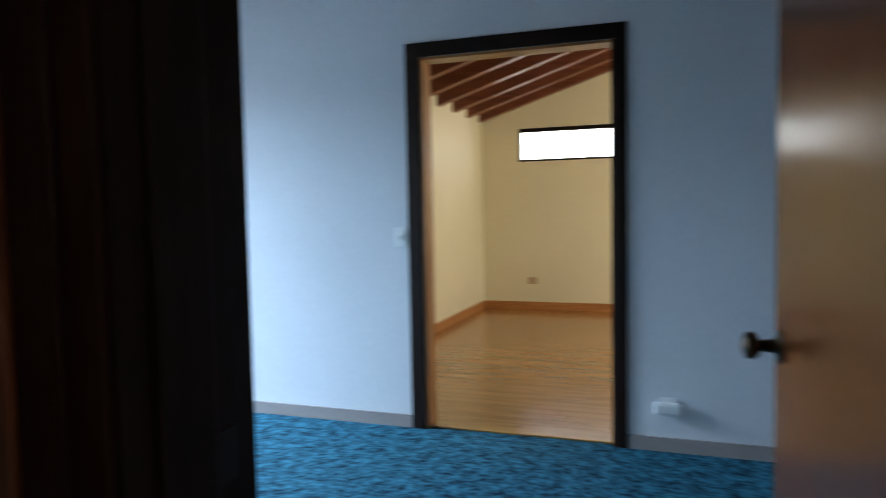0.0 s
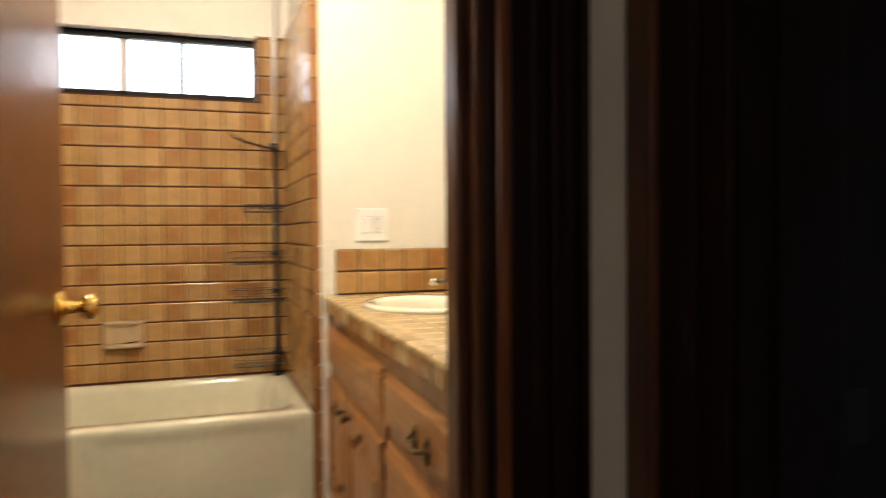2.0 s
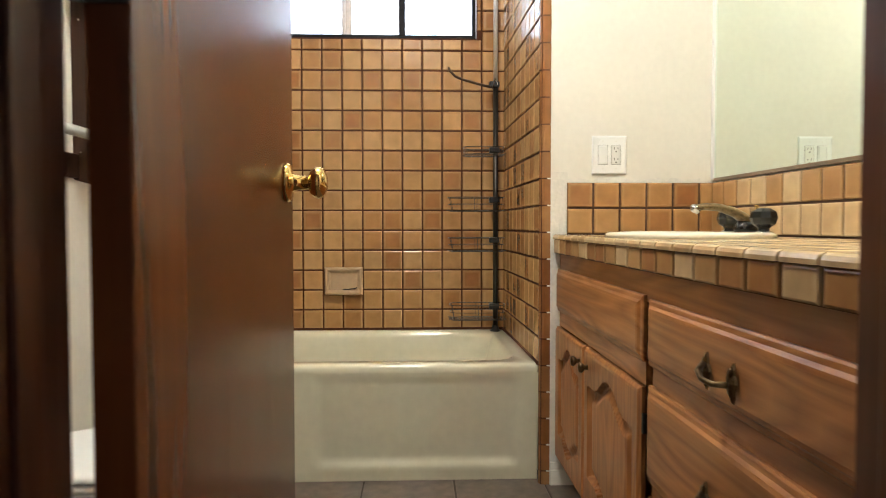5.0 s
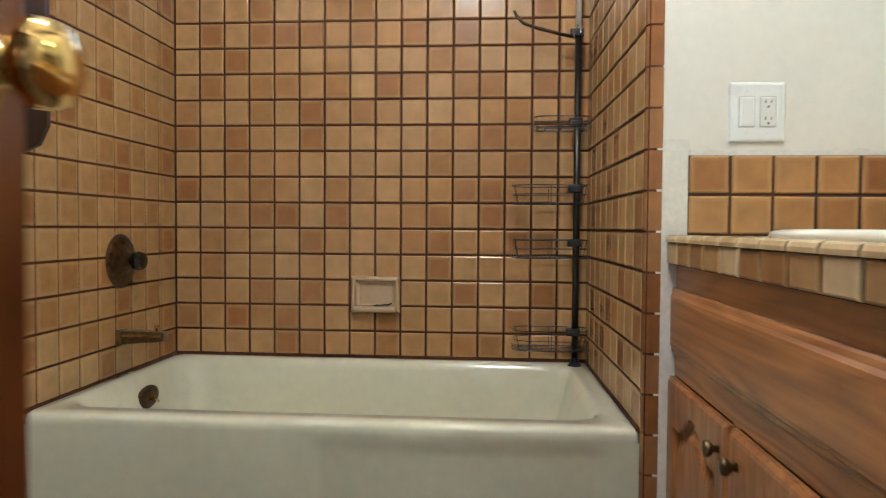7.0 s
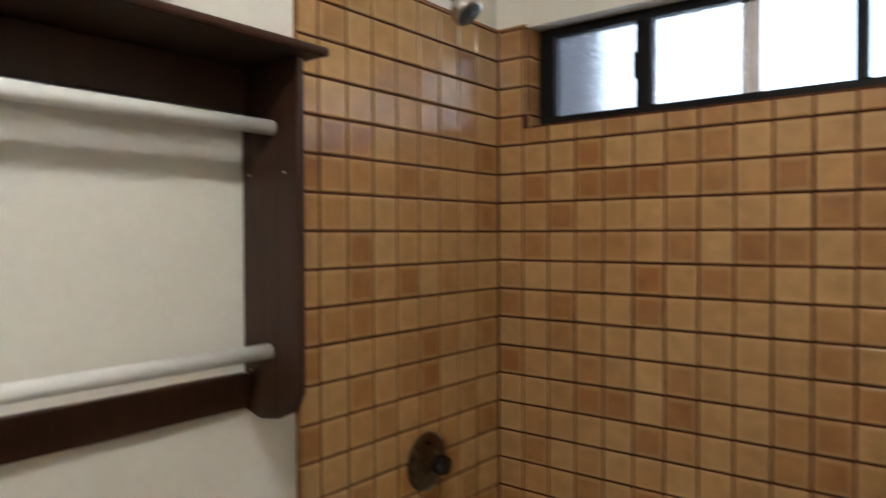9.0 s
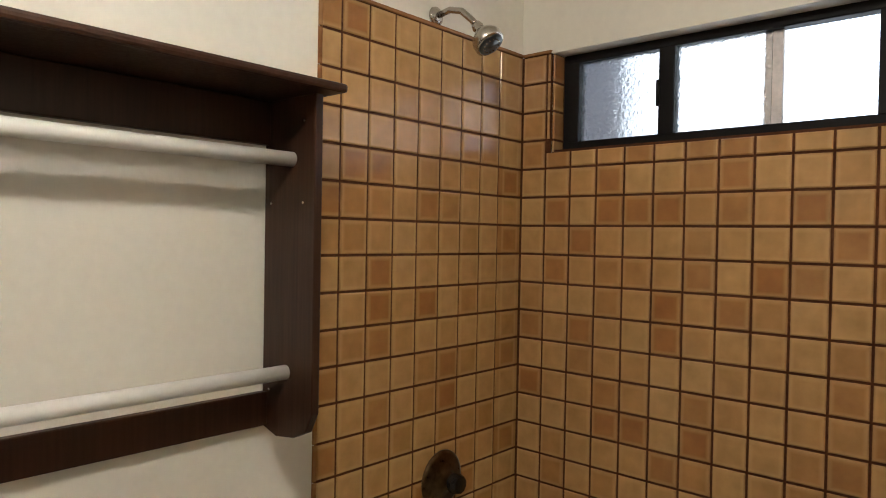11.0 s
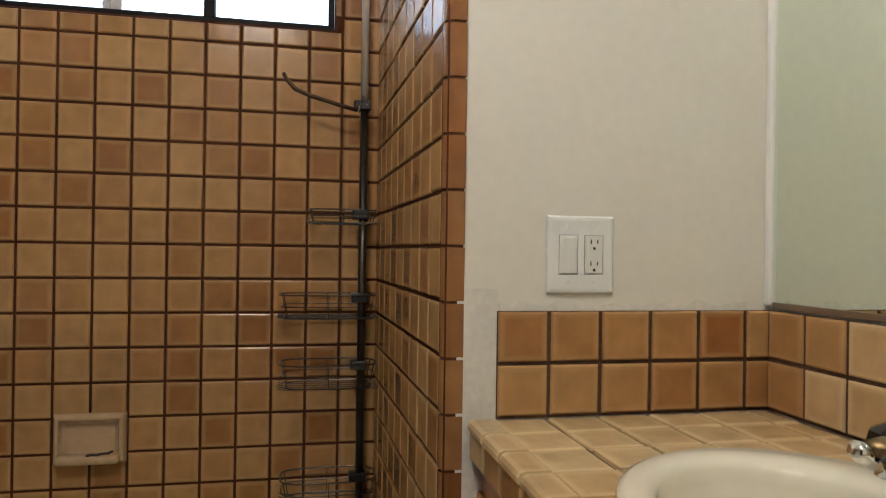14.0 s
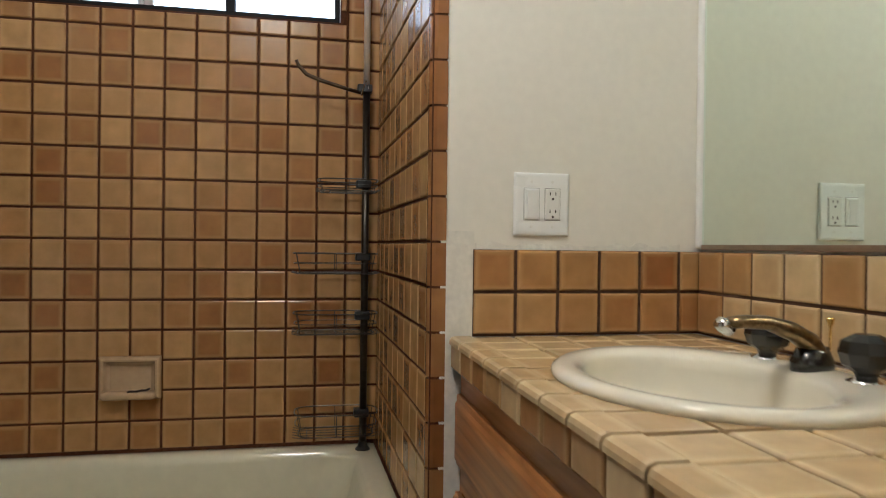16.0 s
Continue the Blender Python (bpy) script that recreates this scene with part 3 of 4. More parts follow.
# left jamb gets honey wood for the yellow light that it catches
part("jamb", boxes((2.219, 2.234, HY, HY + 0.124, 0, 2.03)), OAK_V, f, "jamb in a honey colour for its lit face")
part("jamb", boxes((3.227, 3.242, HY, HY + 0.124, 0, 2.03)), DARKCASE, f)
part("head", boxes((2.234, 3.227, HY, HY + 0.124, 2.015, 2.03)), OAK, f)
part("threshold", boxes((2.234, 3.227, HY + 0.02, HY + 0.11, 0, 0.012), bevel=0.004), FLOORWOOD, f)


def knob_set(parent, base, out, material, label):
    """A round knob on its rosette; out is the way that it sticks out."""
    m = Matrix.Translation(base) @ Vector(out).to_track_quat("Z", "Y").to_matrix().to_4x4()
    k = part("door_knob", lathe([(0, 0.033), (0.011, 0.033), (0.0105, 0.038), (0.021, 0.042), (0.0265, 0.050), (0.027, 0.056), (0.024, 0.064), (0.012, 0.069), (0, 0.070)], m), material, parent, label, True)
    part("rosette", lathe([(0, 0), (0.033, 0), (0.0335, 0.004), (0.030, 0.008), (0.017, 0.010), (0.013, 0.016), (0.0115, 0.034), (0, 0.034)], m), material, k, "", True)


# bathroom door, swung fully in
door = structure(thing("door_1", "open varnished reddish wood bathroom door with brass knob", "door"))
part("door_leaf", boxes((-0.672, 0, 0, 0.036, 0.012, 2.0), bevel=0.002), DOORWOOD, door)
knob_set(door, (-0.615, 0.036, 1.004), (0, 1, 0), BRASS, "polished brass knob")
knob_set(door, (-0.607, 0.0, 1.009), (0, -1, 0), BRASS, "polished brass knob")
part("latch_bolt", boxes((-0.680, -0.672, 0.012, 0.024, 0.985, 1.0), bevel=0.002), BRASS, door)
for hz in (0.25, 1.155, 1.82):
    hg = part("hinge", boxes((0.0, 0.003, 0.0, 0.034, hz - 0.045, hz + 0.045)), BLACKMETAL, door, "black iron hinge")
    part("leaf", boxes((0.003, 0.03, -0.005, -0.001, hz - 0.045, hz + 0.045)), BLACKMETAL, hg)
    for k in range(3):
        part("knuckle", lathe([(0, -0.014), (0.0065, -0.014), (0.0065, 0.014), (0, 0.014)], Matrix.Translation((0.006, -0.006, hz + (k - 1) * 0.030)), 12), BLACKMETAL, hg)
door.matrix_world = pose(2.752, 0.853, 0, 0, 0, -0.7)

# room door, swung away into the carpeted room
door = structure(thing("door_2", "open orange-brown wooden room door with dark knob", "door"))
part("door_leaf", boxes((0, 0.036, 0, 0.755, 0.012, 2.015), bevel=0.002), DOORWOOD, door)
knob_set(door, (0.0, 0.69, 0.95), (-1, 0, 0), BRONZE, "dark bronze knob")
knob_set(door, (0.036, 0.69, 0.95), (1, 0, 0), BRONZE, "dark bronze knob")
door.matrix_world = pose(3.80, 1.94, 0, 0, 0, 4.0)

pb = thing("plug_box", "white plug-in box on the wall above the baseboard", "plug box")
part("body", boxes((3.43, 3.56, HY - 0.05, HY - 0.008, 0.19, 0.25), bevel=0.012), WHITEPL, pb)
part("plate", boxes((3.46, 3.53, HY - 0.008, HY, 0.185, 0.27), bevel=0.003), WHITEPL, pb)
ls = thing("light_switch", "white switch plate beside a door frame", "light switch")
part("plate", boxes((2.05, 2.12, HY - 0.007, HY, 1.01, 1.12), bevel=0.003), WHITEPL, ls)
part("toggle", boxes((2.08, 2.09, HY - 0.017, HY - 0.007, 1.055, 1.075), bevel=0.002), WHITEPL, ls)


# ---- bathtub ----
tub = thing("bathtub", "bone enamel alcove bathtub with recessed apron panel", "bathtub")
TX0, TX1, TY0, TY1 = 0.002, 0.855, 0.004, 1.538


def rounded(cx, cy, a, b, r, z, n=9):
    pts = []
    for (sx, sy, a0) in ((1, 1, 0), (-1, 1, 90), (-1, -1, 180), (1, -1, 270)):
        for k in range(n):
            t = radians(a0 + 90 * k / (n - 1))
            pts.append((cx + sx * (a - r) + r * math.cos(t), cy + sy * (b - r) + r * math.sin(t), z))
    return pts


def skew(bm):
    for v in bm.verts:
        v.co.y += 0.020 * v.co.x / 0.87 * (v.co.y - TY0) / (TY1 - TY0)


bm = bmesh.new()
cx, cy, A, B = (TX0 + TX1) / 2, (TY0 + TY1) / 2, (TX1 - TX0) / 2, (TY1 - TY0) / 2
rings = [rounded(cx, cy, A - 0.001, B - 0.001, 0.012, ZT - 0.03), rounded(cx, cy, A, B, 0.014, ZT - 0.014), rounded(cx, cy, A - 0.004, B - 0.002, 0.016, ZT - 0.004), rounded(cx, cy, A - 0.014, B - 0.006, 0.02, ZT)]
bx, by = cx - 0.005, cy - 0.01
rings += [rounded(bx, by, A - 0.062, B - 0.055, 0.10, ZT + 0.001), rounded(bx, by, A - 0.072, B - 0.066, 0.10, ZT - 0.008), rounded(bx, by, A - 0.08, B - 0.078, 0.11, ZT - 0.03)]
for k in range(1, 9):
    u = k / 8
    rings.append(rounded(bx, by - 0.03 * u, A - 0.08 - 0.05 * u - 0.05 * u ** 6, B - 0.078 - 0.09 * u - 0.07 * u ** 6, 0.11 + 0.03 * u, ZT - 0.03 - 0.325 * u ** 0.8))
loft(rings, bm, False, True)
skew(bm)
part("basin", bm, TUBWHITE, tub, "", True)
bm = bmesh.new()
ny, nz = 90, 36
grid = []
for j in range(nz + 1):
    row = []
    z = (ZT - 0.03) * j / nz
    for i in range(ny + 1):
        y = TY0 + 0.001 + (TY1 - TY0 - 0.002) * i / ny
        inside = smooth01(0.735, 0.758, y) * (1 - smooth01(1.440, 1.470, y)) * smooth01(0.045, 0.085, z) * (1 - smooth01(0.35, 0.399, z)) * (1 - 1.7 * z)
        x = TX1 - 0.001 - 0.022 * (1 - z / (ZT - 0.03)) - 0.018 * inside
        row.append(bm.verts.new((x, y, z)))
    grid.append(row)
for j in range(nz):
    for i in range(ny):
        bm.faces.new((grid[j][i], grid[j][i + 1], grid[j + 1][i + 1], grid[j + 1][i]))
skew(bm)
part("apron", bm, TUBWHITE, tub, "", True)
part("overflow_plate", lathe([(0, 0), (0.042, 0), (0.042, 0.005), (0.034, 0.010), (0, 0.011)], facing((0.385, 0.086, 0.356), (0, 0.2, 1), (1, -0.45, 0)), 24), BRONZE, tub, "dark bronze overflow plate", True)
part("trip_lever", tube([(0.385, 0.094, 0.352), (0.388, 0.122, 0.350), (0.390, 0.128, 0.343)], 0.0045, n=8), BRASS, tub, "small brass trip lever", True)

# grout joint where the tub meets the tiles
structure(link("grout_joint", boxes((-0.004, 0.007, 0.0, 1.545, ZT - 0.006, ZT + 0.008), (0.007, 0.85, -0.004, 0.007, ZT - 0.006, ZT + 0.007), bevel=0.002), GROUT), "brown grout joint round the tub", "joint")
bm = boxes((0.0, 0.85, -0.012, 0.0, ZT - 0.006, ZT + 0.007), bevel=0.002)
bmesh.ops.transform(bm, verts=bm.verts[:], matrix=Matrix.Translation((0, 1.5395, 0)) @ Matrix.Rotation(RW, 4, "Z"))
structure(link("grout_joint_side", bm, GROUT), "brown grout joint round the tub", "joint")

# ---- shower fittings on the tiled side wall ----
sv = thing("shower_valve", "dark bronze valve plate with smoked knob on tiles", "shower valve")
VM = facing((0.385, 0.0, 0.798), (0, 0, 1), (1, 0, 0))
bm = lathe([(0, 0), (0.088, 0), (0.087, 0.004), (0.074, 0.011), (0.048, 0.014), (0.030, 0.024), (0.022, 0.034), (0, 0.034)], VM, 40)
part("escutcheon", bm, BRONZE, sv, "", True)
part("knob", lathe([(0, 0.034), (0.014, 0.034), (0.016, 0.042), (0.028, 0.046), (0.031, 0.062), (0.026, 0.078), (0, 0.082)], VM, 10), SMOKED, sv, "faceted smoked acrylic knob")
sp = thing("tub_spout", "brass tub spout with diverter pull", "tub spout")
part("spout", loft([[(0.395 + a * w, y, z + b * h) for a, b in ((-1, -0.8), (-0.8, -1), (0.8, -1), (1, -0.8), (1, 0.8), (0.8, 1), (-0.8, 1), (-1, 0.8))] for (y, z, w, h) in ((0.0, 0.552, 0.026, 0.026), (0.012, 0.552, 0.026, 0.026), (0.018, 0.553, 0.021, 0.021), (0.14, 0.556, 0.020, 0.016), (0.156, 0.557, 0.018, 0.013))]), ANTIQUE, sp)
part("band", boxes((0.4155, 0.417, 0.02, 0.15, 0.556, 0.564), (0.394, 0.396, 0.1555, 0.1575, 0.551, 0.562)), CHROME, sp, "bright chrome band")
part("diverter", lathe([(0, 0), (0.005, 0), (0.004, 0.014), (0.008, 0.018), (0.007, 0.024), (0, 0.025)], Matrix.Translation((0.395, 0.125, 0.568)), 12), BRASS, sp, "", True)
sh = thing("wall_shower", "brushed nickel shower head on a bent arm", "shower")
part("flange", lathe([(0, 0), (0.028, 0), (0.027, 0.005), (0.016, 0.012), (0.009, 0.014), (0, 0.014)], facing((0.44, -0.006, 2.178), (0, 0, 1), (1, 0, 0)), 28), NICKEL, sh, "", True)
part("arm", tube([(0.44, 0.0, 2.178), (0.44, 0.05, 2.186), (0.435, 0.09, 2.176), (0.43, 0.125, 2.145), (0.428, 0.14, 2.128)], 0.0095, n=14), NICKEL, sh, "", True)
HD = Matrix.Translation((0.428, 0.138, 2.13)) @ Vector((-0.05, 0.62, -0.78)).to_track_quat("Z", "Y").to_matrix().to_4x4()
part("head", lathe([(0, 0), (0.014, 0.0), (0.017, 0.012), (0.014, 0.022), (0.026, 0.034), (0.041, 0.052), (0.044, 0.060), (0.044, 0.078), (0.040, 0.082), (0, 0.082)], HD, 32), NICKEL, sh, "", True)
part("spray_face", lathe([(0, 0.0825), (0.037, 0.0825), (0.034, 0.086), (0.012, 0.086), (0.010, 0.089), (0, 0.089)], HD, 32), BLACKP, sh, "dark spray face", True)
bm = bmesh.new()
for k in range(14):
    a = 2 * math.pi * k / 14
    lathe([(0, 0.086), (0.0022, 0.086), (0.0018, 0.089), (0, 0.089)], HD @ Matrix.Translation((0.024 * math.cos(a), 0.024 * math.sin(a), 0)), 6, bm)
part("nozzle_ring", bm, NICKEL, sh)

# ---- soap dish ----
sd = thing("soap_dish", "almond ceramic soap dish with a cracked lip", "soap dish")
m = facing((-0.002, 0.7665, 0.664), (0, 1, 0), (0, 0, 1))
part("dish", slab(m, 0.182, 0.134, 0, [(0.0, 0.012), (0.004, 0.022), (0.009, 0.026), (0.015, 0.025), (0.020, 0.010), (0.030, 0.004)]), SOAPCER, sd)
bm = bmesh.new()
box(bm, 0.0, 0.048, 0.687, 0.846, 0.600, 0.624, bevel=0.010, seg=3)
part("tray_lip", bm, SOAPCER, sd, "", True)
bm = bmesh.new()
cr = [(0.765, 0.6265), (0.778, 0.629), (0.79, 0.6275), (0.806, 0.6315), (0.818, 0.631), (0.832, 0.637)]
for (ya, za), (yb, zb) in zip(cr, cr[1:]):
    tube([(0.040, ya, za - 0.002), (0.036, yb, zb - 0.002)], [0.0035, 0.003], bm, 6)
part("crack", bm, CRACK, sd, "dark crack in the lip")

# ---- corner shower caddy ----
cd = thing("shower_caddy", "tension pole shower caddy with wire baskets in tub corner", "shower caddy")
PX, PY = 0.085, 1.487
part("pole", tube([(PX, PY, 0.455), (PX, PY, 1.60)], 0.0115, n=16), DULLSTEEL, cd, "grey steel lower pole", True)
part("pole", tube([(PX, PY, 1.60), (PX, PY, CEILZ - 0.02)], 0.0105, n=16), SATIN, cd, "chrome upper pole", True)
part("foot", lathe([(0, 0), (0.024, 0), (0.024, 0.006), (0.016, 0.014), (0.0125, 0.03), (0, 0.03)], Matrix.Translation((PX, PY, ZT - 0.002)), 20), BLACKP, cd)
part("cap", lathe([(0, 0), (0.013, 0), (0.022, 0.018), (0.022, 0.024), (0, 0.024)], Matrix.Translation((PX, PY, CEILZ - 0.024)), 20), BLACKP, cd)


def clip(z):
    return boxes((PX - 0.018, PX + 0.020, PY - 0.030, PY + 0.017, z - 0.013, z + 0.013), bevel=0.004)


for (zc, ya, yb, hh, n) in ((1.292, 1.335, 1.525, 0.035, 4), (1.060, 1.262, 1.525, 0.062, 5), (0.872, 1.264, 1.527, 0.062, 5), (0.560, 1.270, 1.530, 0.068, 5)):
    bk = part("basket", clip(zc - 0.01), BLACKP, cd, "wire basket on a black clip")
    x0, x1 = 0.022, 0.165
    def loop(z, s):
        c = (ya + yb) / 2
        pts = []
        for k in range(25):
            a = 2 * math.pi * k / 24
            ex = 0.55
            cxx, sxx = math.cos(a), math.sin(a)
            pts.append(((x0 + x1) / 2 + s * (x1 - x0) / 2 * math.copysign(abs(cxx) ** ex, cxx), c + s * (yb - ya) / 2 * math.copysign(abs(sxx) ** ex, sxx), z))
        return pts
    for (z, s, r) in ((zc, 1.0, 0.0021), (zc - hh * 0.5, 0.98, 0.0015), (zc - hh, 0.90, 0.0021)):
        part("rim_wire", tube(loop(z, s), r, None, 6), DULLSTEEL, bk)
    bm = bmesh.new()
    top, bot = loop(zc, 1.0), loop(zc - hh, 0.90)
    for k in range(0, 24, 4):
        tube([top[k], bot[k]], 0.0013, bm, 5)
    for k in range(n):
        x = x0 + 0.012 + (x1 - x0 - 0.024) * k / (n - 1)
        tube([(x, ya - 0.004, zc - hh + 0.004), (x, ya + 0.016, zc - hh - 0.001), (x, yb - 0.016, zc - hh - 0.001), (x, yb + 0.004, zc - hh + 0.004)], 0.0014, bm, 5)
    for k in range(3):
        y = ya + 0.04 + (yb - ya - 0.08) * k / 2
        tube([(x0 + 0.009, y, zc - hh - 0.002), (x1 - 0.009, y, zc - hh - 0.002)], 0.0014, bm, 5)
    tagged(part("wire_grid", bm, DULLSTEEL, bk), kind="stuff")
hk = part("hook_arm", tube([(PX + 0.012, PY - 0.012, 1.572), (PX + 0.014, PY - 0.06, 1.582), (PX + 0.014, PY - 0.15, 1.606), (PX + 0.014, PY - 0.19, 1.622), (PX + 0.014, PY - 0.215, 1.648), (PX + 0.014, PY - 0.222, 1.664)], [0.006, 0.006, 0.006, 0.006, 0.0055, 0.005], n=10), BRONZE, cd, "bent bronze hanging arm", True)
part("clip", clip(1.588), BLACKP, hk)
part("spring", tube([(PX + 0.022, PY - 0.02, 1.562), (PX + 0.022, PY - 0.004, 1.612), (PX + 0.020, PY + 0.006, 1.585)], 0.0022, n=6), CHROME, hk)


# ---- bathroom window ----
win = structure(thing("window_2", "dark framed sliding bathroom window with pebbled glass", "window"))
FX0, FX1 = -0.11, -0.066
Y0, Y1, Z0, Z1 = W0 + 0.010, W1, WZ0 + 0.015, WZ1


def winbar(y0, y1, z0, z1, x0=FX0, x1=FX1, nm="window_frame", pm=None):
    return part(nm, boxes((x0, x1, y0, y1, z0, z1), bevel=0.003), BLACKALU, pm or win)


winbar(Y0, Y1, Z0 - 0.004, Z0 + 0.026)
winbar(Y0, Y1, Z1 - 0.034, Z1)
winbar(Y0, Y0 + 0.056, Z0 + 0.024, Z1 - 0.032)
winbar(Y1 - 0.016, Y1, Z0 + 0.024, Z1 - 0.032)
winbar(0.455, 0.505, Z0 + 0.024, Z1 - 0.032)
winbar(1.032, 1.062, Z0 + 0.024, Z1 - 0.032)
part("latch", boxes((FX1, FX1 + 0.012, 0.452, 0.462, 1.94, 2.02), bevel=0.003), BLACKALU, win)
for (a, b, g, x) in ((Y0 + 0.05, 0.462, FROST, -0.09), (0.502, 0.775, FROST, -0.085), (1.062, Y1 - 0.016, CLEAR, -0.09)):
    pane = part("pane", boxes((x - 0.004, x, a, b, Z0 + 0.02, Z1 - 0.03)), g, win)
    pane.visible_shadow = False
pane = part("pane", boxes((-0.089, -0.085, 0.775, 1.035, Z0 + 0.02, Z1 - 0.03)), CLEAR, win)
pane.visible_shadow = False
part("sash_stile", boxes((-0.108, -0.094, 0.752, 0.802, Z0 + 0.024, Z1 - 0.032), bevel=0.003), PEBBLE_SHADE, win, "pale grey sash stile")

structure(link("window_sill", boxes((-0.11, -0.012, W0, W1, WZ0 - 0.0, WZ0 + 0.010)), GROUT), "window ledge above the tiles", "sill")
structure(link("window_reveal", boxes((-0.11, 0.0, W0, W1, WZ1 - 0.006, WZ1 + 0.002)), CREAM), "white painted top of the window recess", "reveal")


# ---- vanity ----
VX0, VX1, VY0 = 0.888, 2.752, 1.627
CT = 0.897
van = thing("vanity_cabinet", "golden oak vanity cabinet with arched doors and drawers", "vanity")
bm = boxes((VX0, VX1, VY0, VY0 + 0.02, 0.762, 0.836), (VX0, VX1, VY0, VY0 + 0.02, 0.095, 0.125), (VX0, VX0 + 0.02, VY0, VY0 + 0.02, 0.125, 0.762), (2.62, VX1, VY0, VY0 + 0.02, 0.125, 0.762), (VX0 + 0.02, 1.815, VY0, VY0 + 0.02, 0.575, 0.63), (1.86, 2.62, VY0, VY0 + 0.02, 0.585, 0.63), (1.86, 2.62, VY0, VY0 + 0.02, 0.34, 0.375), (1.29, 1.325, VY0, VY0 + 0.02, 0.125, 0.575))
part("face_frame", bm, OAK, van)
part("carcass", boxes((VX0, VX1, VY0 + 0.02, Y_MIR - 0.004, 0.095, 0.11), (VX0, VX0 + 0.015, VY0 + 0.02, Y_MIR - 0.004, 0.11, 0.835), (VX1 - 0.015, VX1, VY0 + 0.02, Y_MIR - 0.004, 0.11, 0.835), (VX0 + 0.015, VX1 - 0.015, VY0 + 0.14, VY0 + 0.15, 0.11, 0.60)), OAK_DARK, van)
part("toe_kick", boxes((VX0, VX1, VY0 + 0.06, VY0 + 0.075, 0, 0.095)), OAK_DARK, van)


def front(xa, xb, za, zb):
    """A drawer front with a stepped, rounded edge, facing the room."""
    m = facing(((xa + xb) / 2, VY0, (za + zb) / 2), (1, 0, 0), (0, 0, 1))
    return slab(m, xb - xa, zb - za, 0, [(0, 0.007), (0.004, 0.010), (0.012, 0.0115), (0.018, 0.0165), (0.026, 0.018)])


def pull(parent, x, z):
    pl = part("pull", tube([(x - 0.045, VY0 - 0.030, z + 0.012), (x - 0.028, VY0 - 0.047, z + 0.004), (x, VY0 - 0.052, z - 0.004), (x + 0.028, VY0 - 0.047, z - 0.006), (x + 0.045, VY0 - 0.030, z - 0.004)], [0.0055, 0.005, 0.0045, 0.005, 0.0055], n=10), ANTIQUE, parent, "antique brass drawer pull", True)
    for s in (-1, 1):
        px = x + s * 0.048
        bm = bmesh.new()
        ring0, ring1, ring2 = [], [], []
        for k in range(20):
            a = 2 * math.pi * k / 20
            r = 0.019 + 0.004 * math.cos(5 * a)
            ring0.append((px + 0.7 * r * math.cos(a), VY0 - 0.022, z + 1.5 * r * math.sin(a)))
            ring1.append((px + 0.65 * r * math.cos(a), VY0 - 0.026, z + 1.4 * r * math.sin(a)))
            ring2.append((px + 0.3 * r * math.cos(a), VY0 - 0.031, z + 0.7 * r * math.sin(a)))
        loft([ring0, ring1, ring2], bm)
        part("rosette", bm, ANTIQUE, pl)


part("false_drawer_front", front(VX0 + 0.002, 1.818, 0.628, 0.777), OAK, van)
for (za, zb) in ((0.628, 0.772), (0.375, 0.585), (0.125, 0.341)):
    d = part("drawer", front(1.856, 2.625, za, zb), OAK, van)
    pull(d, 2.235, (za + zb) / 2 - 0.012)


def arched_door(xa, xb, za, zb):
    """A door whose raised panel ends in a cathedral arch."""
    bm = bmesh.new()
    nx, nz = 44, 64
    w, h = xb - xa, zb - za
    cx = (xa + xb) / 2
    g = []
    for j in range(nz + 1):
        row = []
        for i in range(nx + 1):
            x, z = xa + w * i / nx, za + h * j / nz
            u = abs(x - cx) / (w / 2 - 0.055)
            arch = 0.055 * (0.5 + 0.5 * math.cos(math.pi * min(1, u / 0.72))) if u < 0.72 else 0.0
            d = min(w / 2 - 0.055 - abs(x - cx), z - za - 0.100 + arch * 0.8, zb - 0.105 + arch - z)
            y = 0.018
            if d > 0:
                y = 0.018 - 0.016 * smooth01(0, 0.005, d) + 0.014 * smooth01(0.014, 0.044, d)
            e = min(x - xa, xb - x, z - za, zb - z)
            y -= 0.007 * (1 - smooth01(0, 0.010, e))
            row.append(bm.verts.new((x, VY0 - y, z)))
        g.append(row)
    for j in range(nz):
        for i in range(nx):
            bm.faces.new((g[j][i], g[j][i + 1], g[j + 1][i + 1], g[j + 1][i]))
    rim = [g[0][i] for i in range(nx + 1)] + [g[j][nx] for j in range(1, nz + 1)] + [g[nz][i] for i in range(nx - 1, -1, -1)] + [g[j][0] for j in range(nz - 1, 0, -1)]
    back = [bm.verts.new((v.co.x, VY0 - 0.001, v.co.z)) for v in rim]
    for k in range(len(rim)):
        bm.faces.new((rim[k], rim[(k + 1) % len(rim)], back[(k + 1) % len(rim)], back[k]))
    return bm


for (xa, xb, kx) in ((VX0 + 0.004, 1.302, 1.272), (1.312, 1.820, 1.368)):
    d = part("cabinet_door", arched_door(xa, xb, 0.104, 0.572), OAK_V, van)
    part("knob", lathe([(0, 0.0), (0.008, 0.0), (0.006, 0.008), (0.013, 0.014), (0.0155, 0.020), (0.013, 0.026), (0, 0.028)], facing((kx, VY0 - 0.02, 0.522), (0, 0, 1), (1, 0, 0)) @ Matrix.Rotation(math.pi, 4, "X"), 18), ANTIQUE, d, "antique brass knob", True)
part("hinge", boxes((1.8215, 1.834, VY0 - 0.012, VY0, 0.47, 0.515), bevel=0.002), BLACKMETAL, van)

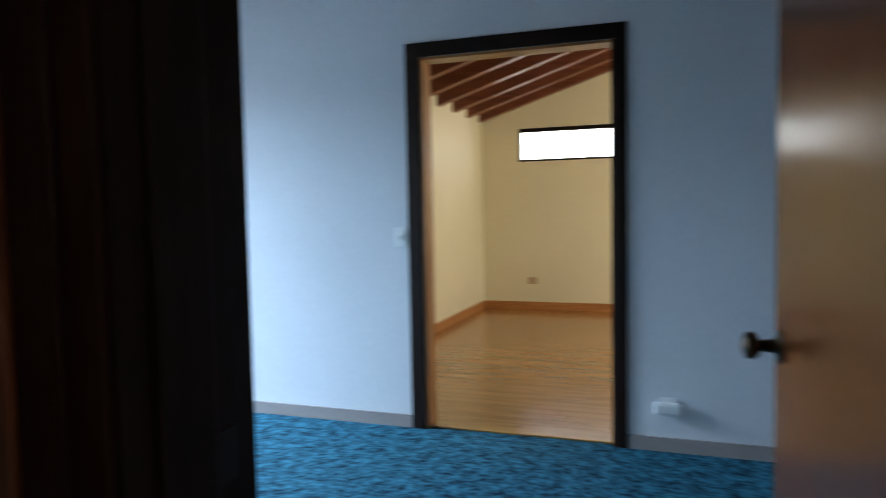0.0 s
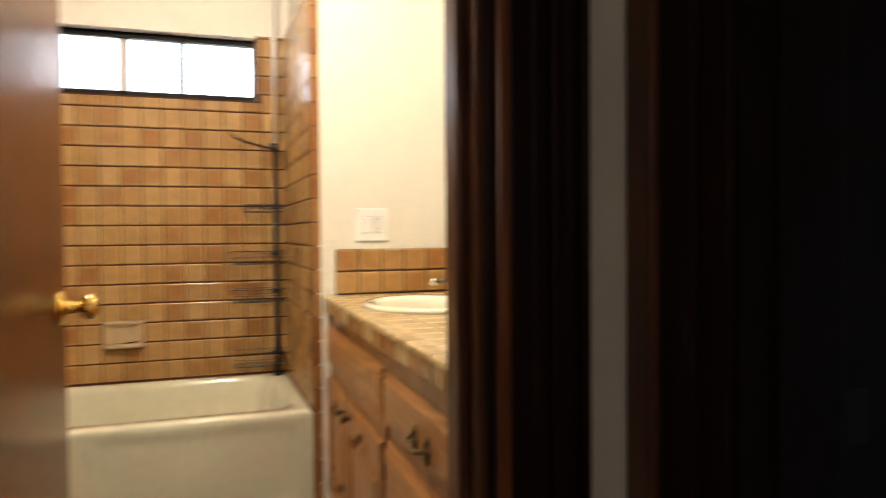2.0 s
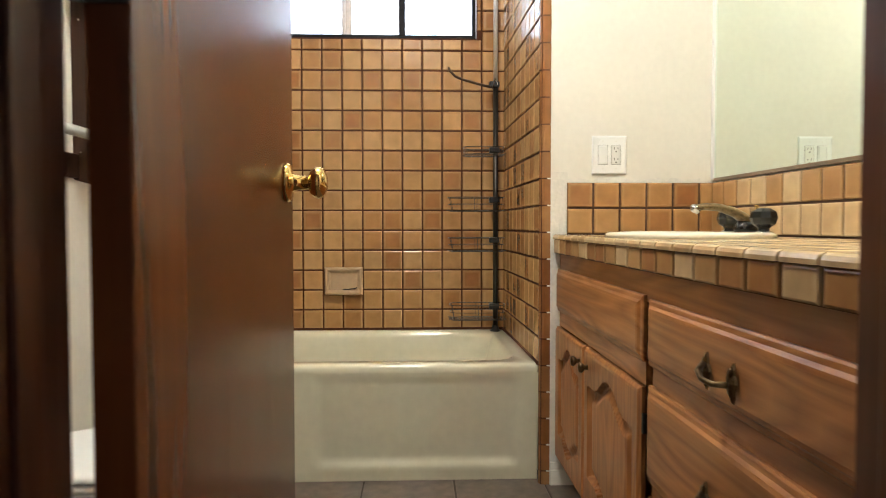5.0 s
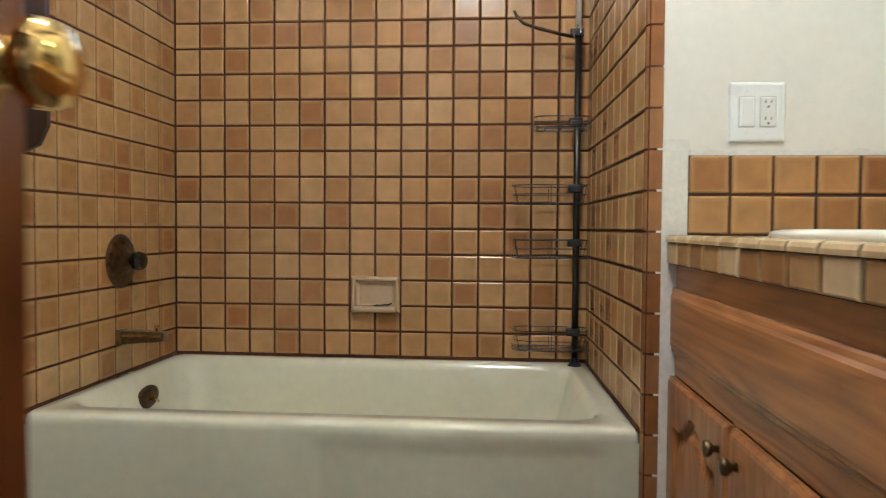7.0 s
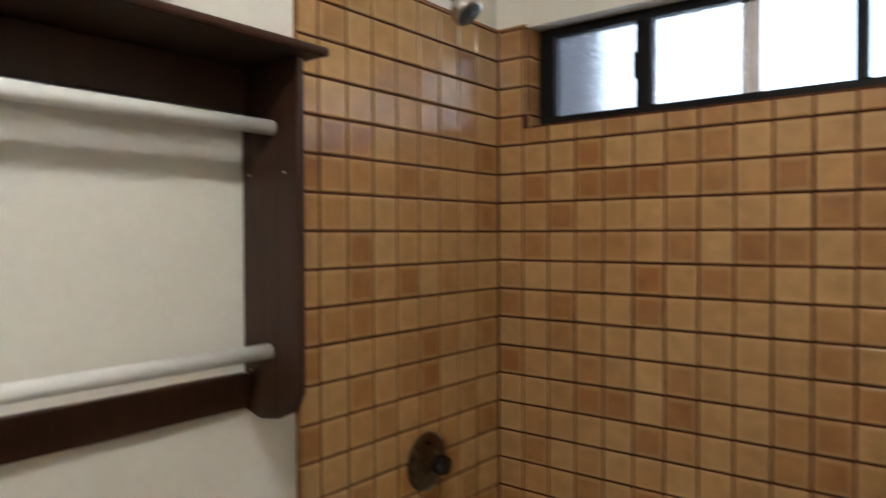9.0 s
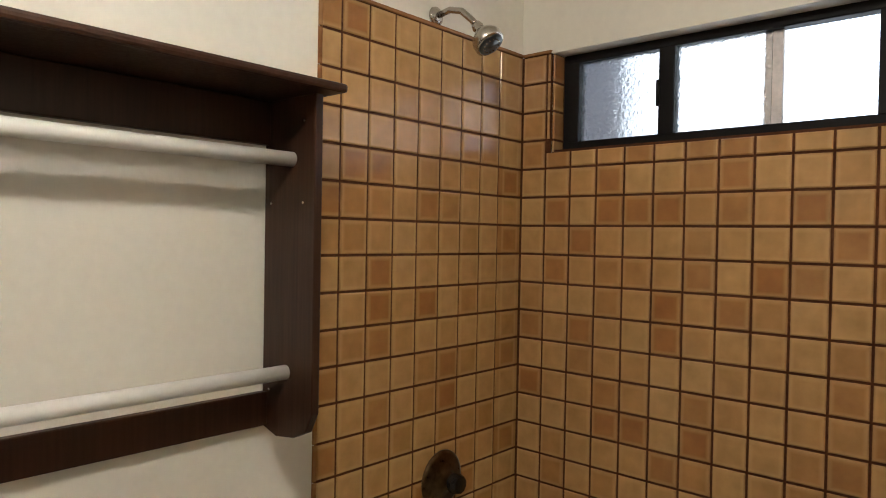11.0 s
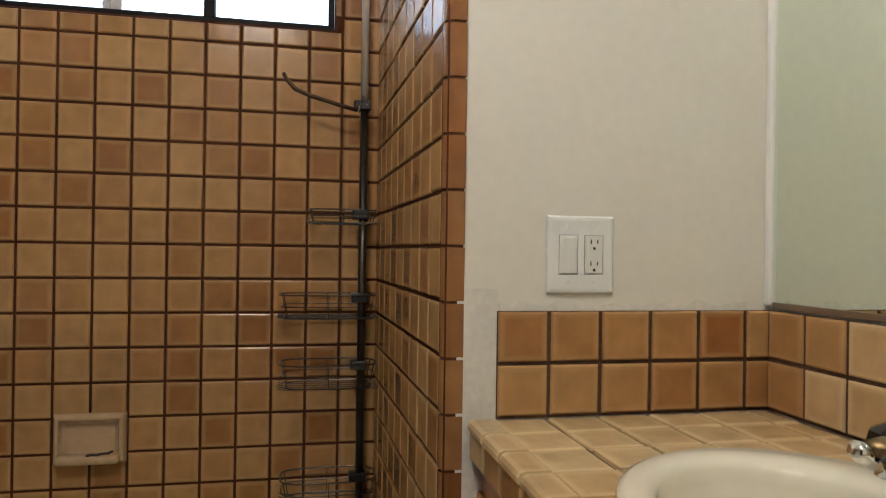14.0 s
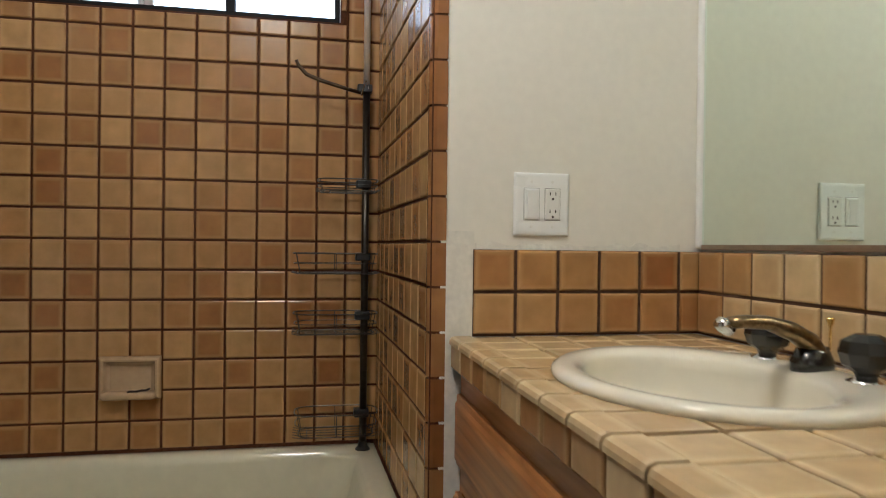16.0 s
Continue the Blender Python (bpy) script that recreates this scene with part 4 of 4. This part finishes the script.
# worktop: a bed with an oval cut-out, tiles laid on it at the end of the file
SX, SY, SA, SB = 1.407, 1.877, 0.262, 0.222
ctop = thing("vanity_worktop", "tan ceramic tiled worktop with tile edge", "worktop")
bm = bmesh.new()
rings = []
N = 64
CY0, CY1 = 1.615, Y_MIR - 0.003
for (z, cut) in ((0.838, False), (CT - 0.006, False), (CT - 0.006, True), (0.838, True)):
    r = []
    for k in range(N):
        a = 2 * math.pi * k / N
        c, s = math.cos(a), math.sin(a)
        if cut:
            r.append((SX + 0.225 * c, SY + 0.185 * s, z))
        else:
            lim = min(((VX1 - SX) if c > 0 else (SX - VX0)) / max(1e-6, abs(c)), ((CY1 - SY) if s > 0 else (SY - CY0)) / max(1e-6, abs(s)))
            r.append((SX + c * lim, SY + s * lim, z))
    rings.append(r)
loft(rings + [rings[0]], bm, False, False)
bmesh.ops.remove_doubles(bm, verts=bm.verts[:], dist=1e-5)
box(bm, 1.9, VX1, CY0, CY1, 0.838, CT - 0.0062)
box(bm, VX0, VX0 + 0.12, CY0, CY1, 0.838, CT - 0.0062)
part("bed", bm, GROUT, ctop)

# ---- sink and tap ----
sink = thing("sink", "bone porcelain oval drop-in sink in the tiled worktop", "sink")


def oval(a, b, z, dx=0.0, dy=0.0, n=72):
    return [(SX + dx + a * math.cos(2 * math.pi * k / n), SY + dy + b * math.sin(2 * math.pi * k / n), z) for k in range(n)]


rings = [oval(SA - 0.004, SB - 0.004, CT - 0.002), oval(SA, SB, CT + 0.004), oval(SA - 0.002, SB - 0.002, CT + 0.011), oval(SA - 0.012, SB - 0.012, CT + 0.016), oval(SA - 0.035, SB - 0.045, CT + 0.015, 0, -0.012), oval(SA - 0.05, SB - 0.064, CT + 0.011, 0, -0.02), oval(SA - 0.057, SB - 0.072, CT + 0.002, 0, -0.022)]
for k in range(1, 9):
    u = k / 8
    q = math.sqrt(max(0.0, 1 - u ** 2.6))
    rings.append(oval((SA - 0.057) * (0.12 + 0.88 * q), (SB - 0.072) * (0.12 + 0.88 * q), CT + 0.002 - 0.135 * u, 0, -0.022))
part("bowl", loft(rings, None, False, True), SINKWHITE, sink, "", True)
part("drain", lathe([(0, 0.004), (0.012, 0.004), (0.014, 0.001), (0.021, 0.002), (0.022, 0)], Matrix.Translation((SX, SY - 0.022, CT - 0.1325)), 24), BRASS, sink, "", True)
tap = thing("sink_tap", "antique brass sink tap with smoked acrylic handles", "tap")
TYB = SY + 0.165
zr = CT + 0.014
part("spout", loft([[(SX + w * c, y, z + hh * s) for (c, s) in [(math.cos(2 * math.pi * k / 16), math.sin(2 * math.pi * k / 16)) for k in range(16)]] for (y, z, w, hh) in ((TYB + 0.022, zr + 0.012, 0.020, 0.012), (TYB + 0.004, zr + 0.034, 0.021, 0.020), (TYB - 0.03, zr + 0.056, 0.019, 0.015), (TYB - 0.075, zr + 0.070, 0.016, 0.011), (TYB - 0.115, zr + 0.072, 0.014, 0.010), (TYB - 0.135, zr + 0.070, 0.013, 0.009))]), ANTIQUE, tap, "", True)
part("spout_base", loft([[(SX + 0.027 * math.cos(t) * s, TYB + 0.004 + 0.032 * math.sin(t) * s, z) for t in [2 * math.pi * k / 20 for k in range(20)]] for (z, s) in ((zr - 0.003, 1.0), (zr + 0.012, 1.0), (zr + 0.034, 0.7))]), SMOKED, tap, "", True)
part("aerator", lathe([(0, -0.012), (0.011, -0.012), (0.0115, 0.004), (0.009, 0.012), (0, 0.012)], Matrix.Translation((SX, TYB - 0.142, zr + 0.066)) @ Matrix.Rotation(radians(62), 4, "X"), 18), CHROME, tap, "worn chrome tip", True)
part("lift_rod", lathe([(0, 0), (0.002, 0), (0.002, 0.05), (0.006, 0.064), (0.006, 0.066), (0, 0.066)], Matrix.Translation((SX, TYB + 0.034, zr + 0.01)), 12), BRASS, tap, "", True)
for s in (-1, 1):
    hx = SX + s * 0.102
    hd = part("handle", lathe([(0, 0.012), (0.014, 0.012), (0.017, 0.018), (0.031, 0.027), (0.036, 0.044), (0.032, 0.060), (0.016, 0.069), (0, 0.070)], Matrix.Translation((hx, TYB + 0.004, zr - 0.004)), 9), SMOKED, tap, "dark smoked acrylic handle")
    part("handle_base", lathe([(0, 0), (0.026, 0), (0.025, 0.006), (0.016, 0.010), (0.014, 0.014), (0, 0.014)], Matrix.Translation((hx, TYB + 0.004, zr - 0.004)), 24), CHROME, hd, "", True)

# ---- mirror ----
mr_ = thing("wall_mirror", "large frameless wall mirror above the worktop", "mirror")
part("mirror_glass", boxes((0.905, 2.74, Y_MIR - 0.007, Y_MIR - 0.002, 1.097, 2.12)), MIRROR, mr_)
part("bottom_channel", boxes((0.905, 2.74, Y_MIR - 0.010, Y_MIR - 0.001, 1.086, 1.0975), bevel=0.001), MIRTRIM, mr_)
structure(link("trim", boxes((0.886, 0.904, Y_MIR - 0.014, Y_MIR, 1.09, CEILZ), bevel=0.004), TRIMWHITE), "rounded painted corner bead", "trim")

# ---- switch and outlet plate ----
so = thing("switch_outlet_plate", "white double wall plate with rocker switch and outlet", "outlet")
PY0, PY1, PZ0, PZ1 = 1.738, 1.862, 1.112, 1.248
pm_ = facing((0.886, (PY0 + PY1) / 2, (PZ0 + PZ1) / 2), (0, 1, 0), (0, 0, 1))
part("plate", slab(pm_, PY1 - PY0, PZ1 - PZ0, 0, [(0, 0.003), (0.003, 0.006), (0.008, 0.0068)]), WHITEPL, so)
for (c, nm) in ((-0.0235, "rocker_switch"), (0.0235, "outlet")):
    o = part(nm, slab(pm_ @ Matrix.Translation((c, 0, 0.0068)), 0.033, 0.067, 0, [(0, 0.0015), (0.002, 0.003)]), OFFPL if c > 0 else WHITEPL, so)
    part("shadow_gap", slab(pm_ @ Matrix.Translation((c, 0, 0.0066)), 0.0355, 0.0695, 0, [(0, 0.0005)]), mat("joint_grey", (0.35, 0.34, 0.32), 0.6), o)
    if c < 0:
        part("rocker", loft([[pm_ @ Vector(p) for p in ring] for ring in ([(c - 0.012, -0.030, 0.0085), (c + 0.012, -0.030, 0.0085), (c + 0.012, 0.030, 0.0085), (c - 0.012, 0.030, 0.0085)], [(c - 0.011, -0.029, 0.0105), (c + 0.011, -0.029, 0.0105), (c + 0.011, 0.029, 0.0135), (c - 0.011, 0.029, 0.0135)])]), WHITEPL, o)
    else:
        for zc in (-0.019, 0.019):
            for (a, b, w, hh) in ((-0.0062, 0.004, 0.002, 0.008), (0.0062, 0.004, 0.002, 0.0065), (0, -0.0075, 0.0045, 0.0045)):
                part("slot", slab(pm_ @ Matrix.Translation((c + a, zc + b, 0.0096)), w, hh, 0, [(0, 0.0006)]), CRACK, o)
    for zc in (-0.048, 0.048):
        part("screw", lathe([(0, 0.0012), (0.003, 0.001), (0.0032, 0)], pm_ @ Matrix.Translation((c, zc, 0.0066)), 10), OFFPL, so)

# ---- towel shelf over the toilet ----
ts = thing("towel_shelf", "dark brown wall shelf with two white towel rods", "wall shelf")
SX0, SX1, SD = 0.995, 2.10, 0.195
for xx in (SX0, SX1):
    bm = bmesh.new()
    prof = [(0, 1.082), (0.055, 1.066), (0.12, 1.075), (0.165, 1.095), (0.188, 1.14), (0.188, 1.835), (0, 1.835)]
    loft([[(x, y - 0.006, z) for (y, z) in prof] for x in (xx, xx + 0.02)], bm)
    bmesh.ops.bevel(bm, geom=bm.edges[:], offset=0.003, segments=2, affect="EDGES", profile=0.5)
    part("side_panel", bm, SHELFWOOD, ts)
part("top_board", boxes((SX0 - 0.03, SX1 + 0.05, -0.006, SD + 0.035, 1.836, 1.856), bevel=0.007), SHELFWOOD, ts)
part("back_rail", boxes((SX0 + 0.02, SX1, -0.005, 0.016, 1.735, 1.835), bevel=0.003), SHELFWOOD, ts)
part("back_rail", boxes((SX0 + 0.02, SX1, -0.005, 0.016, 1.086, 1.164), bevel=0.003), SHELFWOOD, ts)
part("towel_rod", tube([(SX0 + 0.016, 0.10, 1.697), (SX1 + 0.004, 0.10, 1.697)], 0.0165, n=20), WHITEROD, ts, "white painted towel rod", True)
part("towel_rod", tube([(SX0 + 0.016, 0.085, 1.219), (SX1 + 0.004, 0.085, 1.219)], 0.0165, n=20), WHITEROD, ts, "white painted towel rod", True)
for (y, z) in ((0.02, 1.60), (0.14, 1.60), (0.02, 1.17), (0.14, 1.78)):
    part("screw", lathe([(0, 0.0015), (0.003, 0.001), (0.0035, 0)], facing((SX0 + 0.02, y, z), (0, 1, 0), (0, 0, 1)), 10), STEEL, ts)

# ---- toilet ----
to = thing("toilet", "white porcelain toilet with closed lid", "toilet")
TCX = 1.74


def egg(s, y0, y1, z, w, n=40):
    pts = []
    for k in range(n):
        a = 2 * math.pi * k / n
        yy = (y0 + y1) / 2 + (y1 - y0) / 2 * math.sin(a)
        pts.append((TCX + s * w * math.cos(a) * (1 - 0.12 * math.sin(a)), yy, z))
    return pts


part("bowl", loft([egg(1, 0.12, 0.56, 0.0, 0.11), egg(1, 0.12, 0.56, 0.06, 0.10), egg(1, 0.13, 0.58, 0.15, 0.11), egg(1, 0.12, 0.66, 0.28, 0.165), egg(1, 0.12, 0.70, 0.36, 0.182), egg(1, 0.12, 0.705, 0.385, 0.183)]), WHITEPORC, to, "", True)
part("seat", loft([egg(1, 0.20, 0.715, 0.389, 0.186), egg(1, 0.20, 0.72, 0.396, 0.189), egg(1, 0.20, 0.718, 0.404, 0.187)]), WHITEPL, to, "", True)
part("lid", loft([egg(1, 0.20, 0.718, 0.409, 0.187), egg(1, 0.20, 0.721, 0.416, 0.189), egg(1, 0.205, 0.715, 0.424, 0.184), egg(1, 0.22, 0.69, 0.428, 0.17)]), WHITEPL, to, "", True)
part("tank", boxes((TCX - 0.235, TCX + 0.235, 0.005, 0.19, 0.385, 0.72), bevel=0.02), WHITEPORC, to)
part("tank_lid", boxes((TCX - 0.245, TCX + 0.245, 0.002, 0.20, 0.72, 0.755), bevel=0.012), WHITEPORC, to)
part("flush_lever", tube([(TCX + 0.17, 0.19, 0.67), (TCX + 0.17, 0.205, 0.67), (TCX + 0.11, 0.21, 0.665)], 0.006, n=8), CHROME, to)

# ---- ceiling lamp, small trims ----
lamp = thing("ceiling_light", "round opal glass ceiling light", "ceiling light")
part("base", lathe([(0, 0), (0.17, 0), (0.17, -0.025), (0.16, -0.03), (0, -0.03)], Matrix.Translation((1.75, 1.08, CEILZ)), 36), BRASS, lamp)
part("shade", lathe([(0.155, -0.03), (0.15, -0.045), (0.145, -0.05)], Matrix.Translation((1.75, 1.08, CEILZ)), 36), LAMPGLASS, lamp)
structure(link("baseboard_bath", boxes((0.8885, 0.902, 1.592, 1.70, 0, 0.055), (0.8885, 0.898, 1.592, 1.70, 0.055, 0.082), bevel=0.002), CREAM), "white moulded baseboard end", "baseboard")

# ---- tiles: one mesh for each size, one object for each tile ----
tile_meshes = {}


def tile_mesh(w, h, mtl, t=0.006):
    key = (round(w, 4), round(h, 4), mtl.name)
    if key not in tile_meshes:
        m = slab(Matrix.Identity(4), w, h, 0, [(0, t * 0.45), (0.0015, t * 0.8), (0.0042, t)])
        me = bpy.data.meshes.new("tile")
        bmesh.ops.recalc_face_normals(m, faces=m.faces[:])
        m.to_mesh(me)
        m.free()
        me.materials.append(mtl)
        tile_meshes[key] = me
    return tile_meshes[key]


rnd = random.Random(7)


def put_tile(parent, frame_m, u0, u1, v0, v1, mtl=TILE, joint=0.0068, lift=0.0):
    w, h = u1 - u0 - joint, v1 - v0 - joint
    if w < 0.008 or h < 0.008:
        return
    o = new("tile", tile_mesh(w, h, mtl))
    o.parent = parent
    o.matrix_world = frame_m @ Matrix.Translation(((u0 + u1) / 2, (v0 + v1) / 2, lift + rnd.uniform(-0.0005, 0.0005))) @ pose(0, 0, 0, rnd.uniform(-0.35, 0.35), rnd.uniform(-0.35, 0.35), rnd.uniform(-0.25, 0.25))


def bed(name, frame_m, specs, label, mtl=GROUT):
    bm = bmesh.new()
    for (u0, u1, v0, v1) in specs:
        box(bm, u0, u1, v0, v1, -0.0065, 0.0012)
    ob = structure(link(name, bm, mtl), label, "tiled wall")
    ob.matrix_world = frame_m
    return ob


TOPZ = ZT + 18 * P
BACK = facing((-0.005, 0, 0), (0, 1, 0), (0, 0, 1))
back = bed("tiled_wall_back", BACK, ((-0.011, W0, 0.36, TOPZ), (W1, 1.55, 0.36, TOPZ), (W0, W1, 0.36, WZ0)), "caramel square glazed wall tiles with dark brown grout")
for r in range(18):
    for k in range(16):
        u0, u1, v0, v1 = k * P, (k + 1) * P, ZT + r * P, ZT + (r + 1) * P
        if k == 15:
            u1 = 1.541
        if v0 < WZ0 < v1 and u1 > W0 + 0.02 and u0 < W1 - 0.02:
            v1 = WZ0 + 0.004
        elif v0 >= WZ0 and u1 > W0 and u0 < W1:
            if u0 < W0:
                u1 = W0
            elif u1 > W1:
                u0 = W1
            else:
                continue
        if r in (1, 2) and k in (7, 8):
            if r == 2:
                continue
            v1 = 0.598
        put_tile(back, BACK, u0, u1, v0, v1)
LEFT = facing((0, -0.005, 0), (-1, 0, 0), (0, 0, 1))
left = bed("tiled_wall_left", LEFT, ((-0.862, 0.011, 0.36, TOPZ), (-0.862, -0.835, 0.0, 0.36)), "caramel square glazed wall tiles with dark brown grout")
for r in range(-5, 18):
    for k in range(9):
        u0, u1 = k * P, (k + 1) * P
        mtl = TILE
        if k == 8:
            u0, u1 = 8 * P, 8 * P + 0.066
        elif r < 0:
            continue
        put_tile(left, LEFT, -(u1 + 0.032), -(u0 + 0.032) if k else 0.0, max(0, ZT + r * P), ZT + (r + 1) * P, mtl)
for r in range(-5, 18):
    put_tile(left, LEFT, -0.870, -0.862 + 0.006, max(0, ZT + r * P), ZT + (r + 1) * P, TRIM_TILE, 0.002)
RIGHT = facing((0, 1.540, 0), (math.cos(RW), math.sin(RW), 0), (0, 0, 1))
right = bed("tiled_wall_right", RIGHT, ((0.0, 0.862, 0.36, TOPZ), (0.835, 0.862, 0.0, 0.36)), "caramel square glazed wall tiles with dark brown grout")
for r in range(-5, 18):
    for k in range(9):
        u0, u1 = k * P, (k + 1) * P
        if r < 0 and k < 8:
            continue
        put_tile(right, RIGHT, u0 if r >= 0 else 0.857, min(u1, 0.862), max(0, ZT + r * P), ZT + (r + 1) * P)
# rounded end pieces at the outer corner of the tiled wall
for (za, zb) in ((0.002, P - 0.003),):
    bm = bmesh.new()
    sec = [(0.0, 0.0), (0.008, 0.0), (0.017, 0.003), (0.023, 0.010), (0.025, 0.020), (0.025, 0.050), (0.012, 0.050), (0.0, 0.03)]
    loft([[(0.862 + a, 1.576 + b * 0.75, z) for a, b in sec] for z in (za, zb)], bm)
    bmesh.ops.translate(bm, verts=bm.verts[:], vec=(-0.875, -1.60, 0))
    me = bpy.data.meshes.new("edge_tile")
    bmesh.ops.recalc_face_normals(bm, faces=bm.faces[:])
    bm.to_mesh(me)
    bm.free()
    me.materials.append(TRIM_TILE)
for r in range(-5, 18):
    o = new("edge_tile", me)
    o.parent = right
    o.matrix_world = pose(0.877, 1.578, ZT + r * P, 0, 0, rnd.uniform(-0.6, 0.6))
o = part("edge_bed", boxes((0.862, 0.887, 1.5590, 1.590, 0, TOPZ)), GROUT, right)
o.matrix_world = Matrix.Identity(4)
# tiled recess beside the window
REV = facing((-0.012, W0 + 0.004, 0), (-1, 0, 0), (0, 0, 1))
rev = bed("tiled_reveal", REV, ((0.0, 0.095, WZ0, WZ1),), "glazed tiles in the window recess")
for r in range(14, 18):
    put_tile(rev, REV, -0.008, 0.058, max(WZ0, ZT + r * P), min(WZ1, ZT + (r + 1) * P), TRIM_TILE if r % 2 else TILE)
cap = tagged(new("tile_cap"), "thin brown cap strip along the tile top", "trim", "", "structure")
part("strip", boxes((-0.012, 0.003, 0.0, W0, TOPZ, TOPZ + 0.010), (-0.012, 0.003, W1, 1.54, TOPZ, TOPZ + 0.010), (0.0, 0.862, -0.008, 0.003, TOPZ, TOPZ + 0.010), bevel=0.002), TRIM_TILE, cap)

# backsplash
SP = facing((0.890, 0, 0), (0, 1, 0), (0, 0, 1))
spl = bed("tiled_splash_end", SP, ((1.650, Y_MIR, CT, CT + 2 * P - 0.006),), "two rows of caramel splash tiles behind the sink", GROUT_PALE)
for r in range(2):
    for k in range(6):
        u0, u1 = 1.648 + k * P, min(1.648 + (k + 1) * P, Y_MIR - 0.004)
        put_tile(spl, SP, u0, u1, CT + r * 0.0925 + 0.002, CT + (r + 1) * 0.0925 + 0.002, SPLASH)
SP2 = facing((0, Y_MIR - 0.005, 0), (1, 0, 0), (0, 0, 1))
spl2 = bed("tiled_splash_long", SP2, ((0.89, 2.752, CT, CT + 2 * P - 0.006),), "two rows of caramel splash tiles below the mirror", GROUT_PALE)
for r in range(2):
    for k in range(20):
        u0, u1 = 0.892 + k * P, min(0.892 + (k + 1) * P, 2.75)
        put_tile(spl2, SP2, u0, u1, CT + r * 0.0925 + 0.002, CT + (r + 1) * 0.0925 + 0.002, TILE_TOP if rnd.random() < 0.5 else TILE)


# worktop tiles, cut round the sink
def cut_tile(u0, u1, v0, v1, mtl, joint=0.0068):
    a, b, c, d = u0 + joint / 2, u1 - joint / 2, v0 + joint / 2, v1 - joint / 2
    if b - a < 0.01 or d - c < 0.01:
        return
    ea, eb = SA - 0.02, SB - 0.02

    def outside(x, y):
        return ((x - SX) / ea) ** 2 + ((y - SY) / eb) ** 2 >= 1
    if all(outside(x, y) for x in (a, (a + b) / 2, b) for y in (c, (c + d) / 2, d)):
        put_tile(ctop, facing((0, 0, CT - 0.006), (1, 0, 0), (0, 1, 0)), u0, u1, v0, v1, mtl, joint)
        return
    if not any(outside(x, y) for x in (a, b) for y in (c, d)):
        return
    ring, n = [], 8
    for (p, q) in (((a, c), (b, c)), ((b, c), (b, d)), ((b, d), (a, d)), ((a, d), (a, c))):
        for k in range(n):
            x, y = p[0] + (q[0] - p[0]) * k / n, p[1] + (q[1] - p[1]) * k / n
            if not outside(x, y):
                s = 1 / math.sqrt(((x - SX) / ea) ** 2 + ((y - SY) / eb) ** 2)
                x, y = SX + (x - SX) * s, SY + (y - SY) * s
            ring.append((x, y))
    mx, my = (a + b) / 2, (c + d) / 2
    o = part("tile", loft([[(x - mx, y - my, z) for x, y in ring] for z in (CT - 0.006, CT)]), mtl, ctop)
    o.location = (mx, my, 0)


for i in range(20):
    u0, u1 = 0.89 + i * P, min(0.89 + (i + 1) * P, 2.75)
    for j in range(6):
        v0 = 1.643 + j * P
        cut_tile(u0, u1, v0, min(v0 + P, Y_MIR - 0.008), TILE_TOP)
# front edge: cap pieces and face tiles
bm = bmesh.new()
sec = [(0.044, 0.0), (0.010, 0.0), (0.003, -0.003), (0.0, -0.009), (0.0, -0.016), (0.010, -0.016), (0.010, -0.008), (0.044, -0.007)]
loft([[(x, y, z) for (y, z) in sec] for x in (-P / 2 + 0.0035, P / 2 - 0.0035)], bm)
me = bpy.data.meshes.new("edge_tile")
bmesh.ops.recalc_face_normals(bm, faces=bm.faces[:])
bm.to_mesh(me)
bm.free()
me.materials.append(TILE_TOP)
EDGE = facing((0, 1.608, 0), (1, 0, 0), (0, 0, 1))
for i in range(19):
    x = 0.892 + (i + 0.5) * P
    o = new("edge_tile", me)
    o.parent = ctop
    o.matrix_world = pose(x, 1.599, CT + 0.002, 0, 0, rnd.uniform(-0.4, 0.4))
    put_tile(ctop, EDGE, x - P / 2, x + P / 2, 0.829, CT - 0.011, TILE if i % 4 else TILE_TOP, 0.009)
part("edge_bed", boxes((VX0, VX1, 1.6082, 1.6148, 0.832, CT - 0.010)), GROUT, ctop)

# bathroom floor tiles and bedroom boards
FL = facing((0, 0, -0.006), (1, 0, 0), (0, 1, 0))
T = 0.3265
for i in range(8):
    for j in range(8):
        u0 = 0.825 - T + i * T
        v0 = 1.25 - 4 * T + j * T
        if u0 + T < 0.8 or v0 > 1.75 or v0 + T < 0:
            continue
        put_tile(floor_bath, FL, u0, min(u0 + T, 2.80), max(v0, 0.0), v0 + T, SLATE, 0.004)
for i in range(44):
    y0 = HY + 0.125 + i * 0.1005
    x = BX0 + 0.015 - rnd.uniform(0, 1.2)
    while x < 4.6:
        ln = rnd.choice((0.9, 1.2, 1.5, 1.8))
        a, b = max(x, BX0 + 0.015), min(x + ln, 4.6)
        x += ln
        if b - a < 0.05:
            continue
        part("plank", boxes((a + 0.0008, b - 0.0008, y0 + 0.0008, y0 + 0.0997, -0.004, 0.0)), FLOORWOOD, bfloor)
